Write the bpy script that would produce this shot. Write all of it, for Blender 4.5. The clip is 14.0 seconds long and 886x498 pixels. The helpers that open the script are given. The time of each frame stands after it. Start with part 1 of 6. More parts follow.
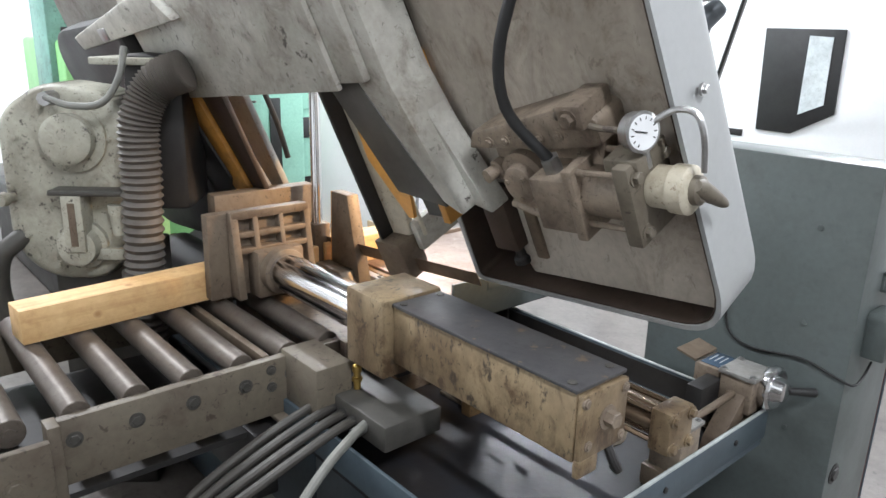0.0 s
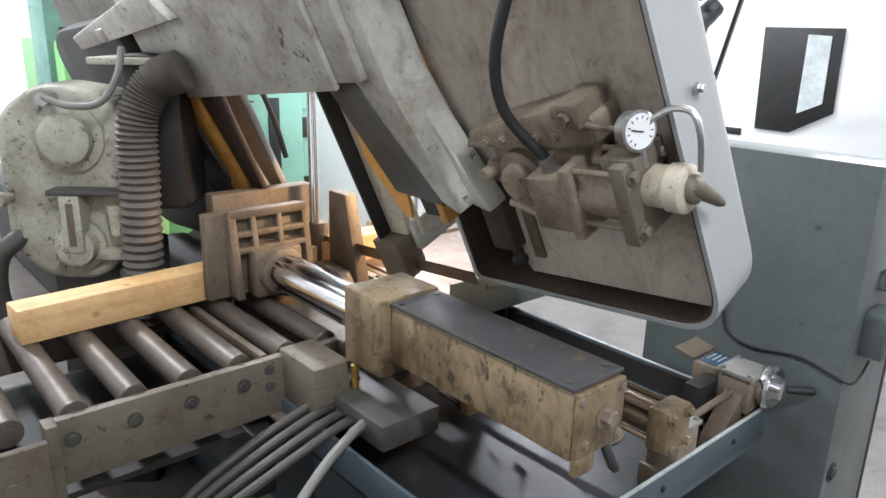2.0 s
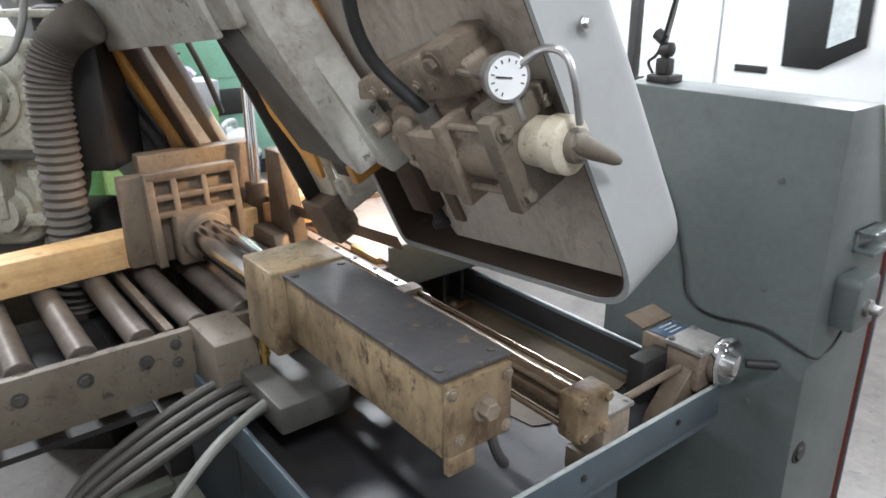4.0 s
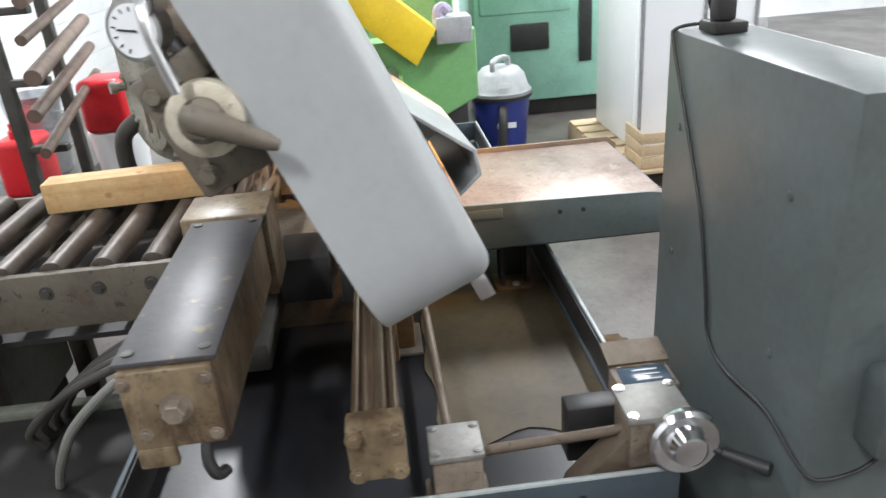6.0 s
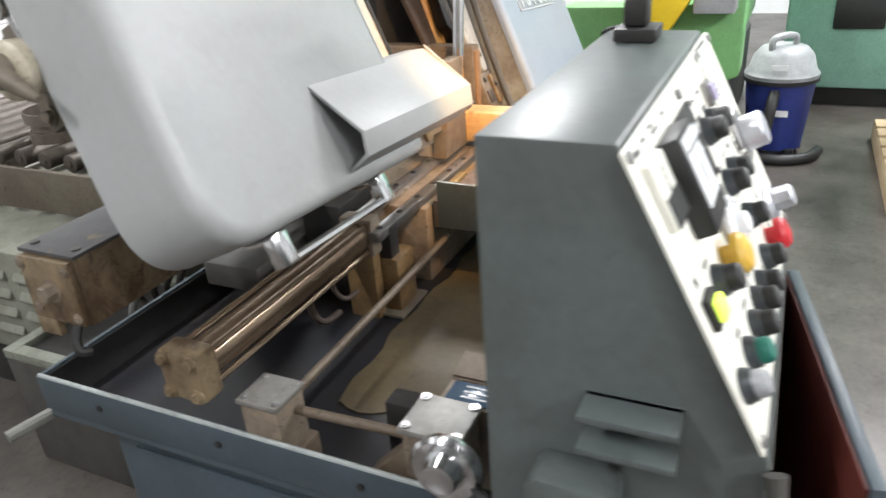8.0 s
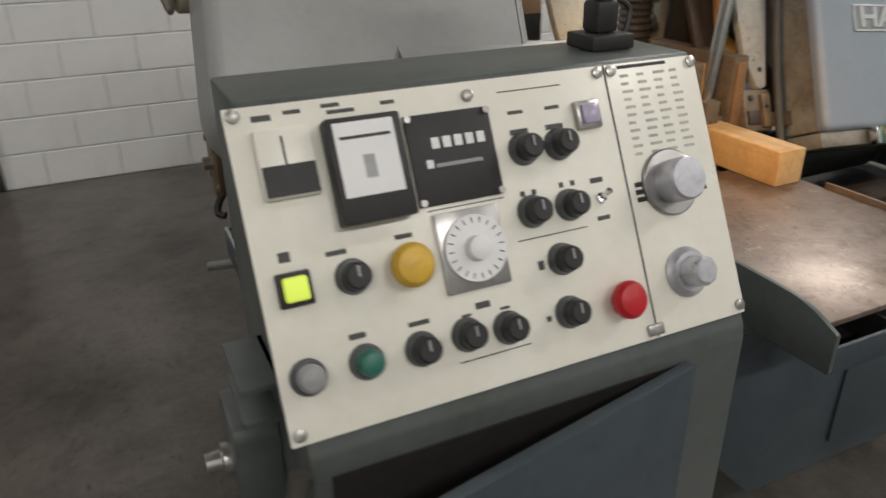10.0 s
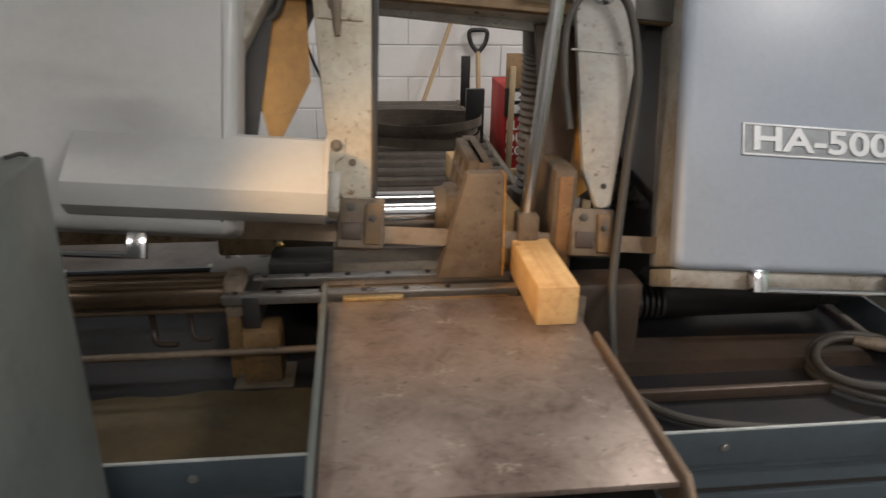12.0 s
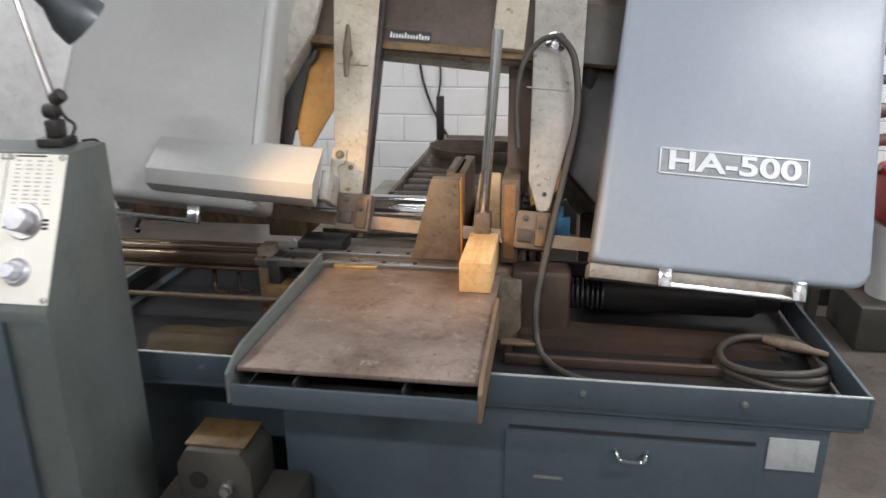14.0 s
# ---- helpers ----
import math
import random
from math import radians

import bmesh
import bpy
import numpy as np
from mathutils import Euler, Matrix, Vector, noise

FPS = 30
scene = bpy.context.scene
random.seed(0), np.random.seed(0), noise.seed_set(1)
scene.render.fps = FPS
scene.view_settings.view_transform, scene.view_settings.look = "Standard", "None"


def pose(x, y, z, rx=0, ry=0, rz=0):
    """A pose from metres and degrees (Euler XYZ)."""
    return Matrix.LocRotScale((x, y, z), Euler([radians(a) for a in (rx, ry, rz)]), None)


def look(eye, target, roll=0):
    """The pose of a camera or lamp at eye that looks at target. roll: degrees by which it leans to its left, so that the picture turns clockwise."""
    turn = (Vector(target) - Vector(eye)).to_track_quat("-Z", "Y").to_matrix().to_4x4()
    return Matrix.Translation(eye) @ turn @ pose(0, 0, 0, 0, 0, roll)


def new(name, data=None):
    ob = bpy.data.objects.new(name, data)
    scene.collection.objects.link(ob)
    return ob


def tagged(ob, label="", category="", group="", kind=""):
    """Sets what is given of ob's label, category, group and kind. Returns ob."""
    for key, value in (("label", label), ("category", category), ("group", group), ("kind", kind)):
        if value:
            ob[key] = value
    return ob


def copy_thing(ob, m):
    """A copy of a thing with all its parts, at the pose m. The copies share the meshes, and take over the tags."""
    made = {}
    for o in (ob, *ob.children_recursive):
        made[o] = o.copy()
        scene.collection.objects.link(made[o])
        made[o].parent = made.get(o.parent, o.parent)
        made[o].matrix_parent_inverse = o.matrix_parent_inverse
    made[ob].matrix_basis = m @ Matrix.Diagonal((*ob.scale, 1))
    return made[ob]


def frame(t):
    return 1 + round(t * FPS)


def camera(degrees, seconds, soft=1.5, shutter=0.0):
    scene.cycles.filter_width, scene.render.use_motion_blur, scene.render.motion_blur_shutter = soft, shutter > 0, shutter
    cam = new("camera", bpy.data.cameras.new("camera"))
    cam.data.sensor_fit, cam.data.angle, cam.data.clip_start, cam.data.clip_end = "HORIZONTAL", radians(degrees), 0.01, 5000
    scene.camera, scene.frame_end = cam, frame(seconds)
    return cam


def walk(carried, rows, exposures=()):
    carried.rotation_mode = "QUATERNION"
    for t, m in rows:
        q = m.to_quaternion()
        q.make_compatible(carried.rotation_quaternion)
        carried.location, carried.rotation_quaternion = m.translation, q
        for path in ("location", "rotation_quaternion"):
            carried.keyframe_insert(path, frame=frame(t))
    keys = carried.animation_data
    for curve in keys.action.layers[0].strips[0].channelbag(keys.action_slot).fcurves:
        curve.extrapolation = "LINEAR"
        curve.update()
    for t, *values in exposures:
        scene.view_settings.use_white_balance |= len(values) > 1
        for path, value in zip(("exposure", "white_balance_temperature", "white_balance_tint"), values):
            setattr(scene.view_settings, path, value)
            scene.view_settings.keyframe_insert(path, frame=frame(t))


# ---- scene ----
cam = camera(62.9, 14.0, shutter=0.5)
PATH = [
    (0, (-1.487, 1.352, 1.531), (-0.045, 0.087, 0.964), 1.5),
    (0.5, (-1.492, 1.35, 1.531), (-0.05, 0.084, 0.965), 1.4),
    (1, (-1.495, 1.351, 1.53), (-0.054, 0.082, 0.968), 1.3),
    (1.5, (-1.493, 1.35, 1.531), (-0.053, 0.081, 0.967), 1.4),
    (2, (-1.491, 1.349, 1.531), (-0.05, 0.084, 0.963), 1.4),
    (2.5, (-1.487, 1.348, 1.53), (-0.05, 0.081, 0.956), 1.4),
    (3, (-1.49, 1.304, 1.515), (-0.066, 0.029, 0.924), 0.2),
    (3.2, (-1.509, 1.256, 1.52), (-0.101, -0.031, 0.917), -0.8),
    (5.3, (-1.595, 0.43, 1.464), (0.155, -0.058, 0.629), -2.3),
    (5.5, (-1.624, 0.317, 1.45), (0.164, -0.042, 0.631), -3.2),
    (6, (-1.678, 0.055, 1.473), (0.141, -0.07, 0.652), -4.5),
    (6.5, (-1.647, -0.111, 1.453), (0.178, -0.02, 0.641), -4.1),
    (7, (-1.591, -0.294, 1.477), (0.179, 0.118, 0.641), -4.2),
    (7.5, (-1.581, -0.522, 1.464), (0.076, 0.191, 0.6), -5.3),
    (8, (-1.539, -0.751, 1.472), (0.072, 0.051, 0.6), -4.3),
    (8.2, (-1.509, -0.811, 1.467), (0.092, 0.015, 0.599), -4.9),
    (10.3, (-0.895, -1.387, 1.433), (-0.297, 0.308, 0.556), -0.9),
    (10.5, (-0.793, -1.411, 1.445), (-0.279, 0.304, 0.554), -1.5),
    (11, (-0.526, -1.438, 1.445), (-0.11, 0.336, 0.621), -2.9),
    (11.5, (-0.189, -1.489, 1.49), (0.097, 0.33, 0.709), -1.6),
    (12, (0.079, -1.504, 1.527), (0.299, 0.337, 0.778), 1.0),
    (12.5, (0.294, -1.502, 1.535), (0.481, 0.338, 0.774), 1.5),
    (13, (0.442, -1.627, 1.563), (0.498, 0.238, 0.843), -0.5),
    (13.5, (0.554, -1.784, 1.524), (0.431, 0.099, 0.862), 0.1),
    (14, (0.693, -2.054, 1.566), (0.408, -0.18, 0.928), -0.4),
]
EXPOSURE = [(0, 0.12, 6200, 10), (3.2, 0.12, 6200, 10), (5.3, 0.0, 6300, 10), (8.2, -0.2, 6550, 10), (10.3, -1.85, 7200, 11), (11.5, -1.9, 7300, 12), (12.3, -1.25, 7000, 14), (13.2, -1.0, 6900, 13), (14, -1.02, 6600, 13)]
walk(cam, [(t, look(e, g, r)) for t, e, g, r in PATH], EXPOSURE)

# ---- light ----
world = bpy.data.worlds.new("world")
scene.world = world
world.use_nodes = True
bg = world.node_tree.nodes["Background"]
bg.inputs[0].default_value = (0.75, 0.85, 1.0, 1)
bg.inputs[1].default_value = 0.35


def area_lamp(name, m, sx, sy, watts, color):
    d = bpy.data.lights.new(name, "AREA")
    d.shape, d.size, d.size_y, d.energy, d.color = "RECTANGLE", sx, sy, watts, color
    o = new(name, d)
    o.matrix_world = m
    return o


for lx, ly, watts in ((-3.5, -5.0, 300), (0.2, -5.0, 300), (3.9, -5.0, 220), (-3.5, -2.0, 45), (0.2, -2.0, 35), (3.9, -2.0, 340), (-3.5, 1.6, 205), (0.2, 1.6, 40), (3.9, 1.6, 350)):
    area_lamp("tube_light", pose(lx, ly, 4.39), 1.5, 0.28, watts, (0.97, 0.98, 1.0))
work = bpy.data.lights.new("work_lamp_light", "SPOT")
work.energy, work.color, work.spot_size, work.spot_blend, work.shadow_soft_size = 105, (1.0, 0.60, 0.26), radians(60), 1.0, 0.04
new("work_lamp_light", work).matrix_world = look((-0.310, -0.515, 1.512), (0.40, 0.10, 0.82))


# ---- materials ----
def mat(name, base, rough=0.5, metal=0.0, dark=None, amount=0.5, scale=3.0, fine=60.0, bump=0.15, spec=0.5, streak=1.0, rust=None, rust_amount=0.0, grain=0.16, grime=0.7, fleck=0.0):
    """Paint or metal with broad stains, a fine grain and a little relief."""
    m = bpy.data.materials.new(name)
    m.use_nodes = True
    nt = m.node_tree
    b = nt.nodes["Principled BSDF"]
    b.inputs["Metallic"].default_value = metal
    b.inputs["Specular IOR Level"].default_value = spec
    co = nt.nodes.new("ShaderNodeTexCoord")
    mp = nt.nodes.new("ShaderNodeMapping")
    mp.inputs["Scale"].default_value = (1, 1, streak)
    nt.links.new(co.outputs["Object"], mp.inputs["Vector"])
    n1 = nt.nodes.new("ShaderNodeTexNoise")
    n1.inputs["Scale"].default_value, n1.inputs["Detail"].default_value, n1.inputs["Roughness"].default_value = scale, 6, 0.65
    n2 = nt.nodes.new("ShaderNodeTexNoise")
    n2.inputs["Scale"].default_value, n2.inputs["Detail"].default_value = fine, 4
    nt.links.new(mp.outputs[0], n1.inputs["Vector"])
    nt.links.new(co.outputs["Object"], n2.inputs["Vector"])
    r1 = nt.nodes.new("ShaderNodeMapRange")
    r1.inputs["From Min"].default_value, r1.inputs["From Max"].default_value = 0.42, 0.68
    r1.inputs["To Max"].default_value = amount
    nt.links.new(n1.outputs["Fac"], r1.inputs["Value"])
    dark = dark or tuple(c * 0.45 for c in base)
    mx = nt.nodes.new("ShaderNodeMix")
    mx.data_type = "RGBA"
    mx.inputs["A"].default_value, mx.inputs["B"].default_value = (*base, 1), (*dark, 1)
    n4 = nt.nodes.new("ShaderNodeTexNoise")
    n4.inputs["Scale"].default_value, n4.inputs["Detail"].default_value, n4.inputs["Roughness"].default_value, n4.inputs["Distortion"].default_value = scale * 3.7, 10, 0.75, 0.6
    nt.links.new(mp.outputs[0], n4.inputs["Vector"])
    r4 = nt.nodes.new("ShaderNodeMapRange")
    r4.inputs["From Min"].default_value, r4.inputs["From Max"].default_value, r4.inputs["To Max"].default_value = 0.50, 0.72, amount * grime
    nt.links.new(n4.outputs["Fac"], r4.inputs["Value"])
    both = nt.nodes.new("ShaderNodeMath")
    both.operation, both.use_clamp = "ADD", True
    nt.links.new(r1.outputs[0], both.inputs[0])
    nt.links.new(r4.outputs[0], both.inputs[1])
    nt.links.new(both.outputs[0], mx.inputs["Factor"])
    col = mx.outputs["Result"]
    if rust:
        n3 = nt.nodes.new("ShaderNodeTexNoise")
        n3.inputs["Scale"].default_value, n3.inputs["Detail"].default_value, n3.inputs["Roughness"].default_value = scale * 5, 5, 0.7
        nt.links.new(mp.outputs[0], n3.inputs["Vector"])
        r3 = nt.nodes.new("ShaderNodeMapRange")
        r3.inputs["From Min"].default_value, r3.inputs["From Max"].default_value = 0.64 - 0.22 * rust_amount, 0.68 - 0.1 * rust_amount
        nt.links.new(n3.outputs["Fac"], r3.inputs["Value"])
        mr = nt.nodes.new("ShaderNodeMix")
        mr.data_type = "RGBA"
        mr.inputs["B"].default_value = (*rust, 1)
        nt.links.new(r3.outputs[0], mr.inputs["Factor"])
        nt.links.new(col, mr.inputs["A"])
        col = mr.outputs["Result"]
    if fleck:
        n5 = nt.nodes.new("ShaderNodeTexNoise")
        n5.inputs["Scale"].default_value, n5.inputs["Detail"].default_value, n5.inputs["Roughness"].default_value, n5.inputs["Distortion"].default_value = scale * 13, 5, 0.7, 0.8
        nt.links.new(mp.outputs[0], n5.inputs["Vector"])
        r5 = nt.nodes.new("ShaderNodeMapRange")
        r5.inputs["From Min"].default_value, r5.inputs["From Max"].default_value, r5.inputs["To Max"].default_value = 0.60, 0.66, fleck
        nt.links.new(n5.outputs["Fac"], r5.inputs["Value"])
        mf = nt.nodes.new("ShaderNodeMix")
        mf.data_type = "RGBA"
        mf.inputs["B"].default_value = (*(c * 0.5 for c in dark), 1)
        nt.links.new(r5.outputs[0], mf.inputs["Factor"])
        nt.links.new(col, mf.inputs["A"])
        col = mf.outputs["Result"]
    m2 = nt.nodes.new("ShaderNodeMix")
    m2.data_type, m2.blend_type = "RGBA", "OVERLAY"
    m2.inputs["Factor"].default_value = grain
    nt.links.new(col, m2.inputs["A"])
    nt.links.new(n2.outputs["Fac"], m2.inputs["B"])
    nt.links.new(m2.outputs["Result"], b.inputs["Base Color"])
    rr = nt.nodes.new("ShaderNodeMapRange")
    rr.inputs["To Min"].default_value, rr.inputs["To Max"].default_value = max(0.05, rough - 0.12), min(1, rough + 0.15)
    nt.links.new(n1.outputs["Fac"], rr.inputs["Value"])
    nt.links.new(rr.outputs[0], b.inputs["Roughness"])
    bp = nt.nodes.new("ShaderNodeBump")
    bp.inputs["Strength"].default_value, bp.inputs["Distance"].default_value = bump, 0.002
    nt.links.new(n2.outputs["Fac"], bp.inputs["Height"])
    nt.links.new(bp.outputs[0], b.inputs["Normal"])
    return m


def wood_mat():
    """Sawn pine: long grain lines, knots and a fine saw texture."""
    m = mat("fresh_pine", (0.68, 0.46, 0.22), 0.6, dark=(0.50, 0.29, 0.12), amount=0.8, scale=5, grain=0.2)
    nt = m.node_tree
    b = nt.nodes["Principled BSDF"]
    src = b.inputs["Base Color"].links[0].from_socket
    co = nt.nodes.new("ShaderNodeTexCoord")
    mp = nt.nodes.new("ShaderNodeMapping")
    mp.inputs["Scale"].default_value = (60, 2.5, 60)
    n = nt.nodes.new("ShaderNodeTexNoise")
    n.inputs["Scale"].default_value, n.inputs["Detail"].default_value = 1.0, 3
    nt.links.new(co.outputs["Object"], mp.inputs["Vector"])
    nt.links.new(mp.outputs[0], n.inputs["Vector"])
    v = nt.nodes.new("ShaderNodeTexVoronoi")
    v.inputs["Scale"].default_value = 11
    nt.links.new(co.outputs["Object"], v.inputs["Vector"])
    r = nt.nodes.new("ShaderNodeMapRange")
    r.inputs["From Min"].default_value, r.inputs["From Max"].default_value, r.inputs["To Min"].default_value, r.inputs["To Max"].default_value = 0.06, 0.16, 0.8, 0.0
    nt.links.new(v.outputs["Distance"], r.inputs["Value"])
    g = nt.nodes.new("ShaderNodeMapRange")
    g.inputs["From Min"].default_value, g.inputs["From Max"].default_value, g.inputs["To Max"].default_value = 0.5, 0.75, 0.5
    nt.links.new(n.outputs["Fac"], g.inputs["Value"])
    mx = nt.nodes.new("ShaderNodeMath")
    mx.operation = "MAXIMUM"
    nt.links.new(r.outputs[0], mx.inputs[0])
    nt.links.new(g.outputs[0], mx.inputs[1])
    c = nt.nodes.new("ShaderNodeMix")
    c.data_type = "RGBA"
    c.inputs["B"].default_value = (0.36, 0.17, 0.06, 1)
    nt.links.new(mx.outputs[0], c.inputs["Factor"])
    nt.links.new(src, c.inputs["A"])
    nt.links.new(c.outputs["Result"], b.inputs["Base Color"])
    return m


GREY = mat("grey_paint", (0.098, 0.115, 0.112), 0.36, dark=(0.058, 0.063, 0.058), amount=0.6, scale=2.0, bump=0.05, fleck=0.15)
GREY_BLUE = mat("blue_grey_paint", (0.058, 0.079, 0.094), 0.4, dark=(0.034, 0.043, 0.05), amount=0.5, scale=2, bump=0.05, fleck=0.25)
COVER = mat("pale_grey_cover_paint", (0.36, 0.37, 0.368), 0.36, dark=(0.27, 0.268, 0.255), amount=0.45, scale=1.4, bump=0.012, grime=0.35, grain=0.06, fleck=0.06)
GRIMY = mat("grimy_grey_casting", (0.138, 0.118, 0.088), 0.55, dark=(0.085, 0.065, 0.048), amount=0.8, scale=4, rust=(0.06, 0.045, 0.035), rust_amount=0.15, fleck=0.8)
OILY = mat("oily_brown_inside", (0.45, 0.405, 0.345), 0.42, dark=(0.12, 0.085, 0.058), amount=0.75, scale=2.5, streak=0.4, grime=0.8, fleck=0.35)
TANBOX = mat("oil_stained_cream_paint", (0.262, 0.198, 0.118), 0.4, dark=(0.07, 0.042, 0.022), amount=1.0, scale=5, streak=0.6, grime=1.0, rust=(0.05, 0.037, 0.025), rust_amount=0.25, fleck=0.9)
TOPBLACK = mat("oily_dark_steel", (0.075, 0.073, 0.075), 0.4, 0.2, dark=(0.03, 0.03, 0.033), scale=5, rust=(0.16, 0.12, 0.08), rust_amount=0.12, fleck=0.5)
RUSTY = mat("rusty_brown_steel", (0.165, 0.128, 0.092), 0.55, 0.2, dark=(0.09, 0.062, 0.042), amount=0.8, scale=6, fleck=0.8)
ROLLER = mat("worn_steel_roller", (0.13, 0.112, 0.095), 0.42, 0.35, dark=(0.075, 0.058, 0.046), amount=0.9, scale=7, fleck=0.7)
LID_STEEL = mat("dull_lid_steel", (0.30, 0.295, 0.28), 0.5, 0.4, dark=(0.18, 0.165, 0.145), amount=0.7, scale=9, fleck=0.4)
STEEL = mat("worn_bare_steel", (0.45, 0.45, 0.45), 0.3, 0.9, dark=(0.25, 0.23, 0.2), amount=0.6, scale=8)
CHROME = mat("chrome", (0.75, 0.75, 0.76), 0.12, 1.0, dark=(0.6, 0.6, 0.6), bump=0.02)
PLATE = mat("rust_brown_table_plate", (0.29, 0.23, 0.195), 0.40, 0.5, dark=(0.13, 0.09, 0.07), amount=0.9, scale=3.5, grime=0.8, rust=(0.34, 0.29, 0.24), rust_amount=0.12, fleck=0.5)
BLACK = mat("black_rubber", (0.02, 0.02, 0.02), 0.5, scale=8)
# also colours the sheets that stand for shade inside openings
DARK = mat("dark_oily_metal_and_shade", (0.035, 0.033, 0.032), 0.45, 0.3, scale=5)
WOOD = wood_mat()
PAN = mat("oily_pan_steel", (0.018, 0.019, 0.023), 0.32, 0.0, dark=(0.030, 0.024, 0.018), scale=4, spec=0.22, fleck=0.5)
SLUDGE = mat("brown_coolant_sludge", (0.108, 0.080, 0.043), 0.52, dark=(0.055, 0.045, 0.03), amount=0.85, scale=3, spec=0.35, bump=0.03, fleck=0.3)
FLOOR = mat("concrete_floor", (0.105, 0.093, 0.083), 0.32, dark=(0.04, 0.034, 0.029), amount=0.9, scale=1.8, fine=40, grain=0.3, rust=(0.07, 0.06, 0.05), rust_amount=0.1, fleck=0.6)
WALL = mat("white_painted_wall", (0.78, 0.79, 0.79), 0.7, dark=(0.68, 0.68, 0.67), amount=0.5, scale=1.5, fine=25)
# ceiling out of view, kept dark so that it bounces less light
CEIL = mat("low_bounce_ceiling", (0.22, 0.22, 0.22), 0.85, scale=1)
# for the unseen wall behind the camera, darkened to lower the fill
WALL_DIM = mat("low_bounce_wall", (0.30, 0.30, 0.29), 0.7, dark=(0.2, 0.2, 0.19), amount=0.6, scale=1.5)
PANEL = mat("cream_panel_plate", (0.84, 0.83, 0.75), 0.3, dark=(0.76, 0.74, 0.65), amount=0.5, scale=6)
WHITE = mat("white_sheet_metal", (0.82, 0.83, 0.84), 0.4, dark=(0.74, 0.75, 0.76), scale=1.5)
GREEN = mat("bright_green_machine_paint", (0.19, 0.42, 0.16), 0.4, dark=(0.10, 0.25, 0.09), scale=3)
MINT = mat("mint_green_paint", (0.32, 0.58, 0.47), 0.45, dark=(0.2, 0.38, 0.31), scale=3)
YELLOW = mat("yellow_paint", (0.85, 0.6, 0.03), 0.4, dark=(0.6, 0.38, 0.02), scale=4)
ORANGE = mat("ochre_paint", (0.62, 0.30, 0.06), 0.45, dark=(0.3, 0.15, 0.04), amount=0.8, scale=5)
RED = mat("red_plastic", (0.65, 0.02, 0.03), 0.35, scale=4)
BLUE = mat("blue_plastic", (0.03, 0.05, 0.25), 0.35, scale=4)
SILVER = mat("grey_plastic", (0.38, 0.39, 0.4), 0.4, scale=4)
BRASS = mat("brass", (0.6, 0.4, 0.12), 0.3, 0.9, scale=10)


JOINT = mat("wall_joint_paint", (0.74, 0.75, 0.75), 0.8, scale=2)
WORN_EDGE = mat("worn_paint_edge", (0.42, 0.45, 0.44), 0.4, 0.3, scale=12)
OCHRE_DIRT = mat("ochre_oil_dirt", (0.19, 0.115, 0.048), 0.5, dark=(0.07, 0.043, 0.022), amount=0.9, scale=8, fleck=0.8)
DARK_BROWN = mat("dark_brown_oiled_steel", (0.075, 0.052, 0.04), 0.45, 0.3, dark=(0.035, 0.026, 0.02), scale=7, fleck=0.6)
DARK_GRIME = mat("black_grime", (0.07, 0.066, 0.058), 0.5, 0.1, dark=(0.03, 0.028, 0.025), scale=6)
BRASSY = mat("brassy_chips", (0.55, 0.40, 0.20), 0.35, 0.8, scale=20)
RIM_BROWN = mat("rust_brown_rim", (0.22, 0.15, 0.10), 0.5, 0.3, scale=8)
RUST_ORANGE = mat("orange_rust_steel", (0.30, 0.17, 0.08), 0.5, 0.25, dark=(0.2, 0.10, 0.05), amount=0.8, scale=7, fleck=0.8)
GLOSS_BROWN = mat("glossy_oiled_steel", (0.22, 0.16, 0.11), 0.2, 0.7, dark=(0.12, 0.08, 0.05), scale=9)
HOSE = mat("dusty_black_hose", (0.052, 0.047, 0.040), 0.55, dark=(0.04, 0.037, 0.033), scale=20)
HOSE_GREY = mat("grey_hose", (0.20, 0.20, 0.18), 0.45, scale=15)
BLUE_GLASS = mat("blue_dial_glass", (0.05, 0.08, 0.12), 0.12, scale=15)
MAROON = mat("maroon_primer", (0.16, 0.035, 0.025), 0.5, dark=(0.09, 0.02, 0.015), scale=5)
GREEN_BUTTON = mat("green_button", (0.02, 0.16, 0.12), 0.4, scale=10)
YELLOW_CAP = mat("yellow_button", (0.75, 0.46, 0.06), 0.4, scale=10)
LILAC = mat("lilac_lens", (0.45, 0.40, 0.55), 0.25, scale=10)
SILVER_CAP = mat("satin_silver", (0.60, 0.61, 0.66), 0.35, 0.6, scale=12)
PRINT = mat("grey_print", (0.55, 0.55, 0.50), 0.6, scale=20)
PRINT_DARK = mat("dark_print", (0.08, 0.08, 0.08), 0.6, scale=20)
GUNMETAL = mat("dark_gunmetal", (0.10, 0.11, 0.12), 0.35, 0.6, scale=8)
GREEN_GREY = mat("dusty_green_grey", (0.20, 0.21, 0.17), 0.5, dark=(0.09, 0.09, 0.07), amount=0.8, scale=5)
CREAM_GREEN = mat("cream_green_paint", (0.235, 0.24, 0.195), 0.5, dark=(0.15, 0.145, 0.11), amount=0.7, scale=5, fleck=0.6)
CREAM = mat("cream_paint_chipped", (0.52, 0.48, 0.38), 0.45, dark=(0.32, 0.27, 0.19), amount=0.8, scale=9, rust=(0.2, 0.15, 0.1), rust_amount=0.1, fleck=0.7)
GREY_DIRTY = mat("dusty_olive_grey", (0.49, 0.48, 0.43), 0.5, dark=(0.17, 0.145, 0.115), amount=0.75, scale=3, rust=(0.07, 0.06, 0.05), rust_amount=0.05, fleck=0.5)
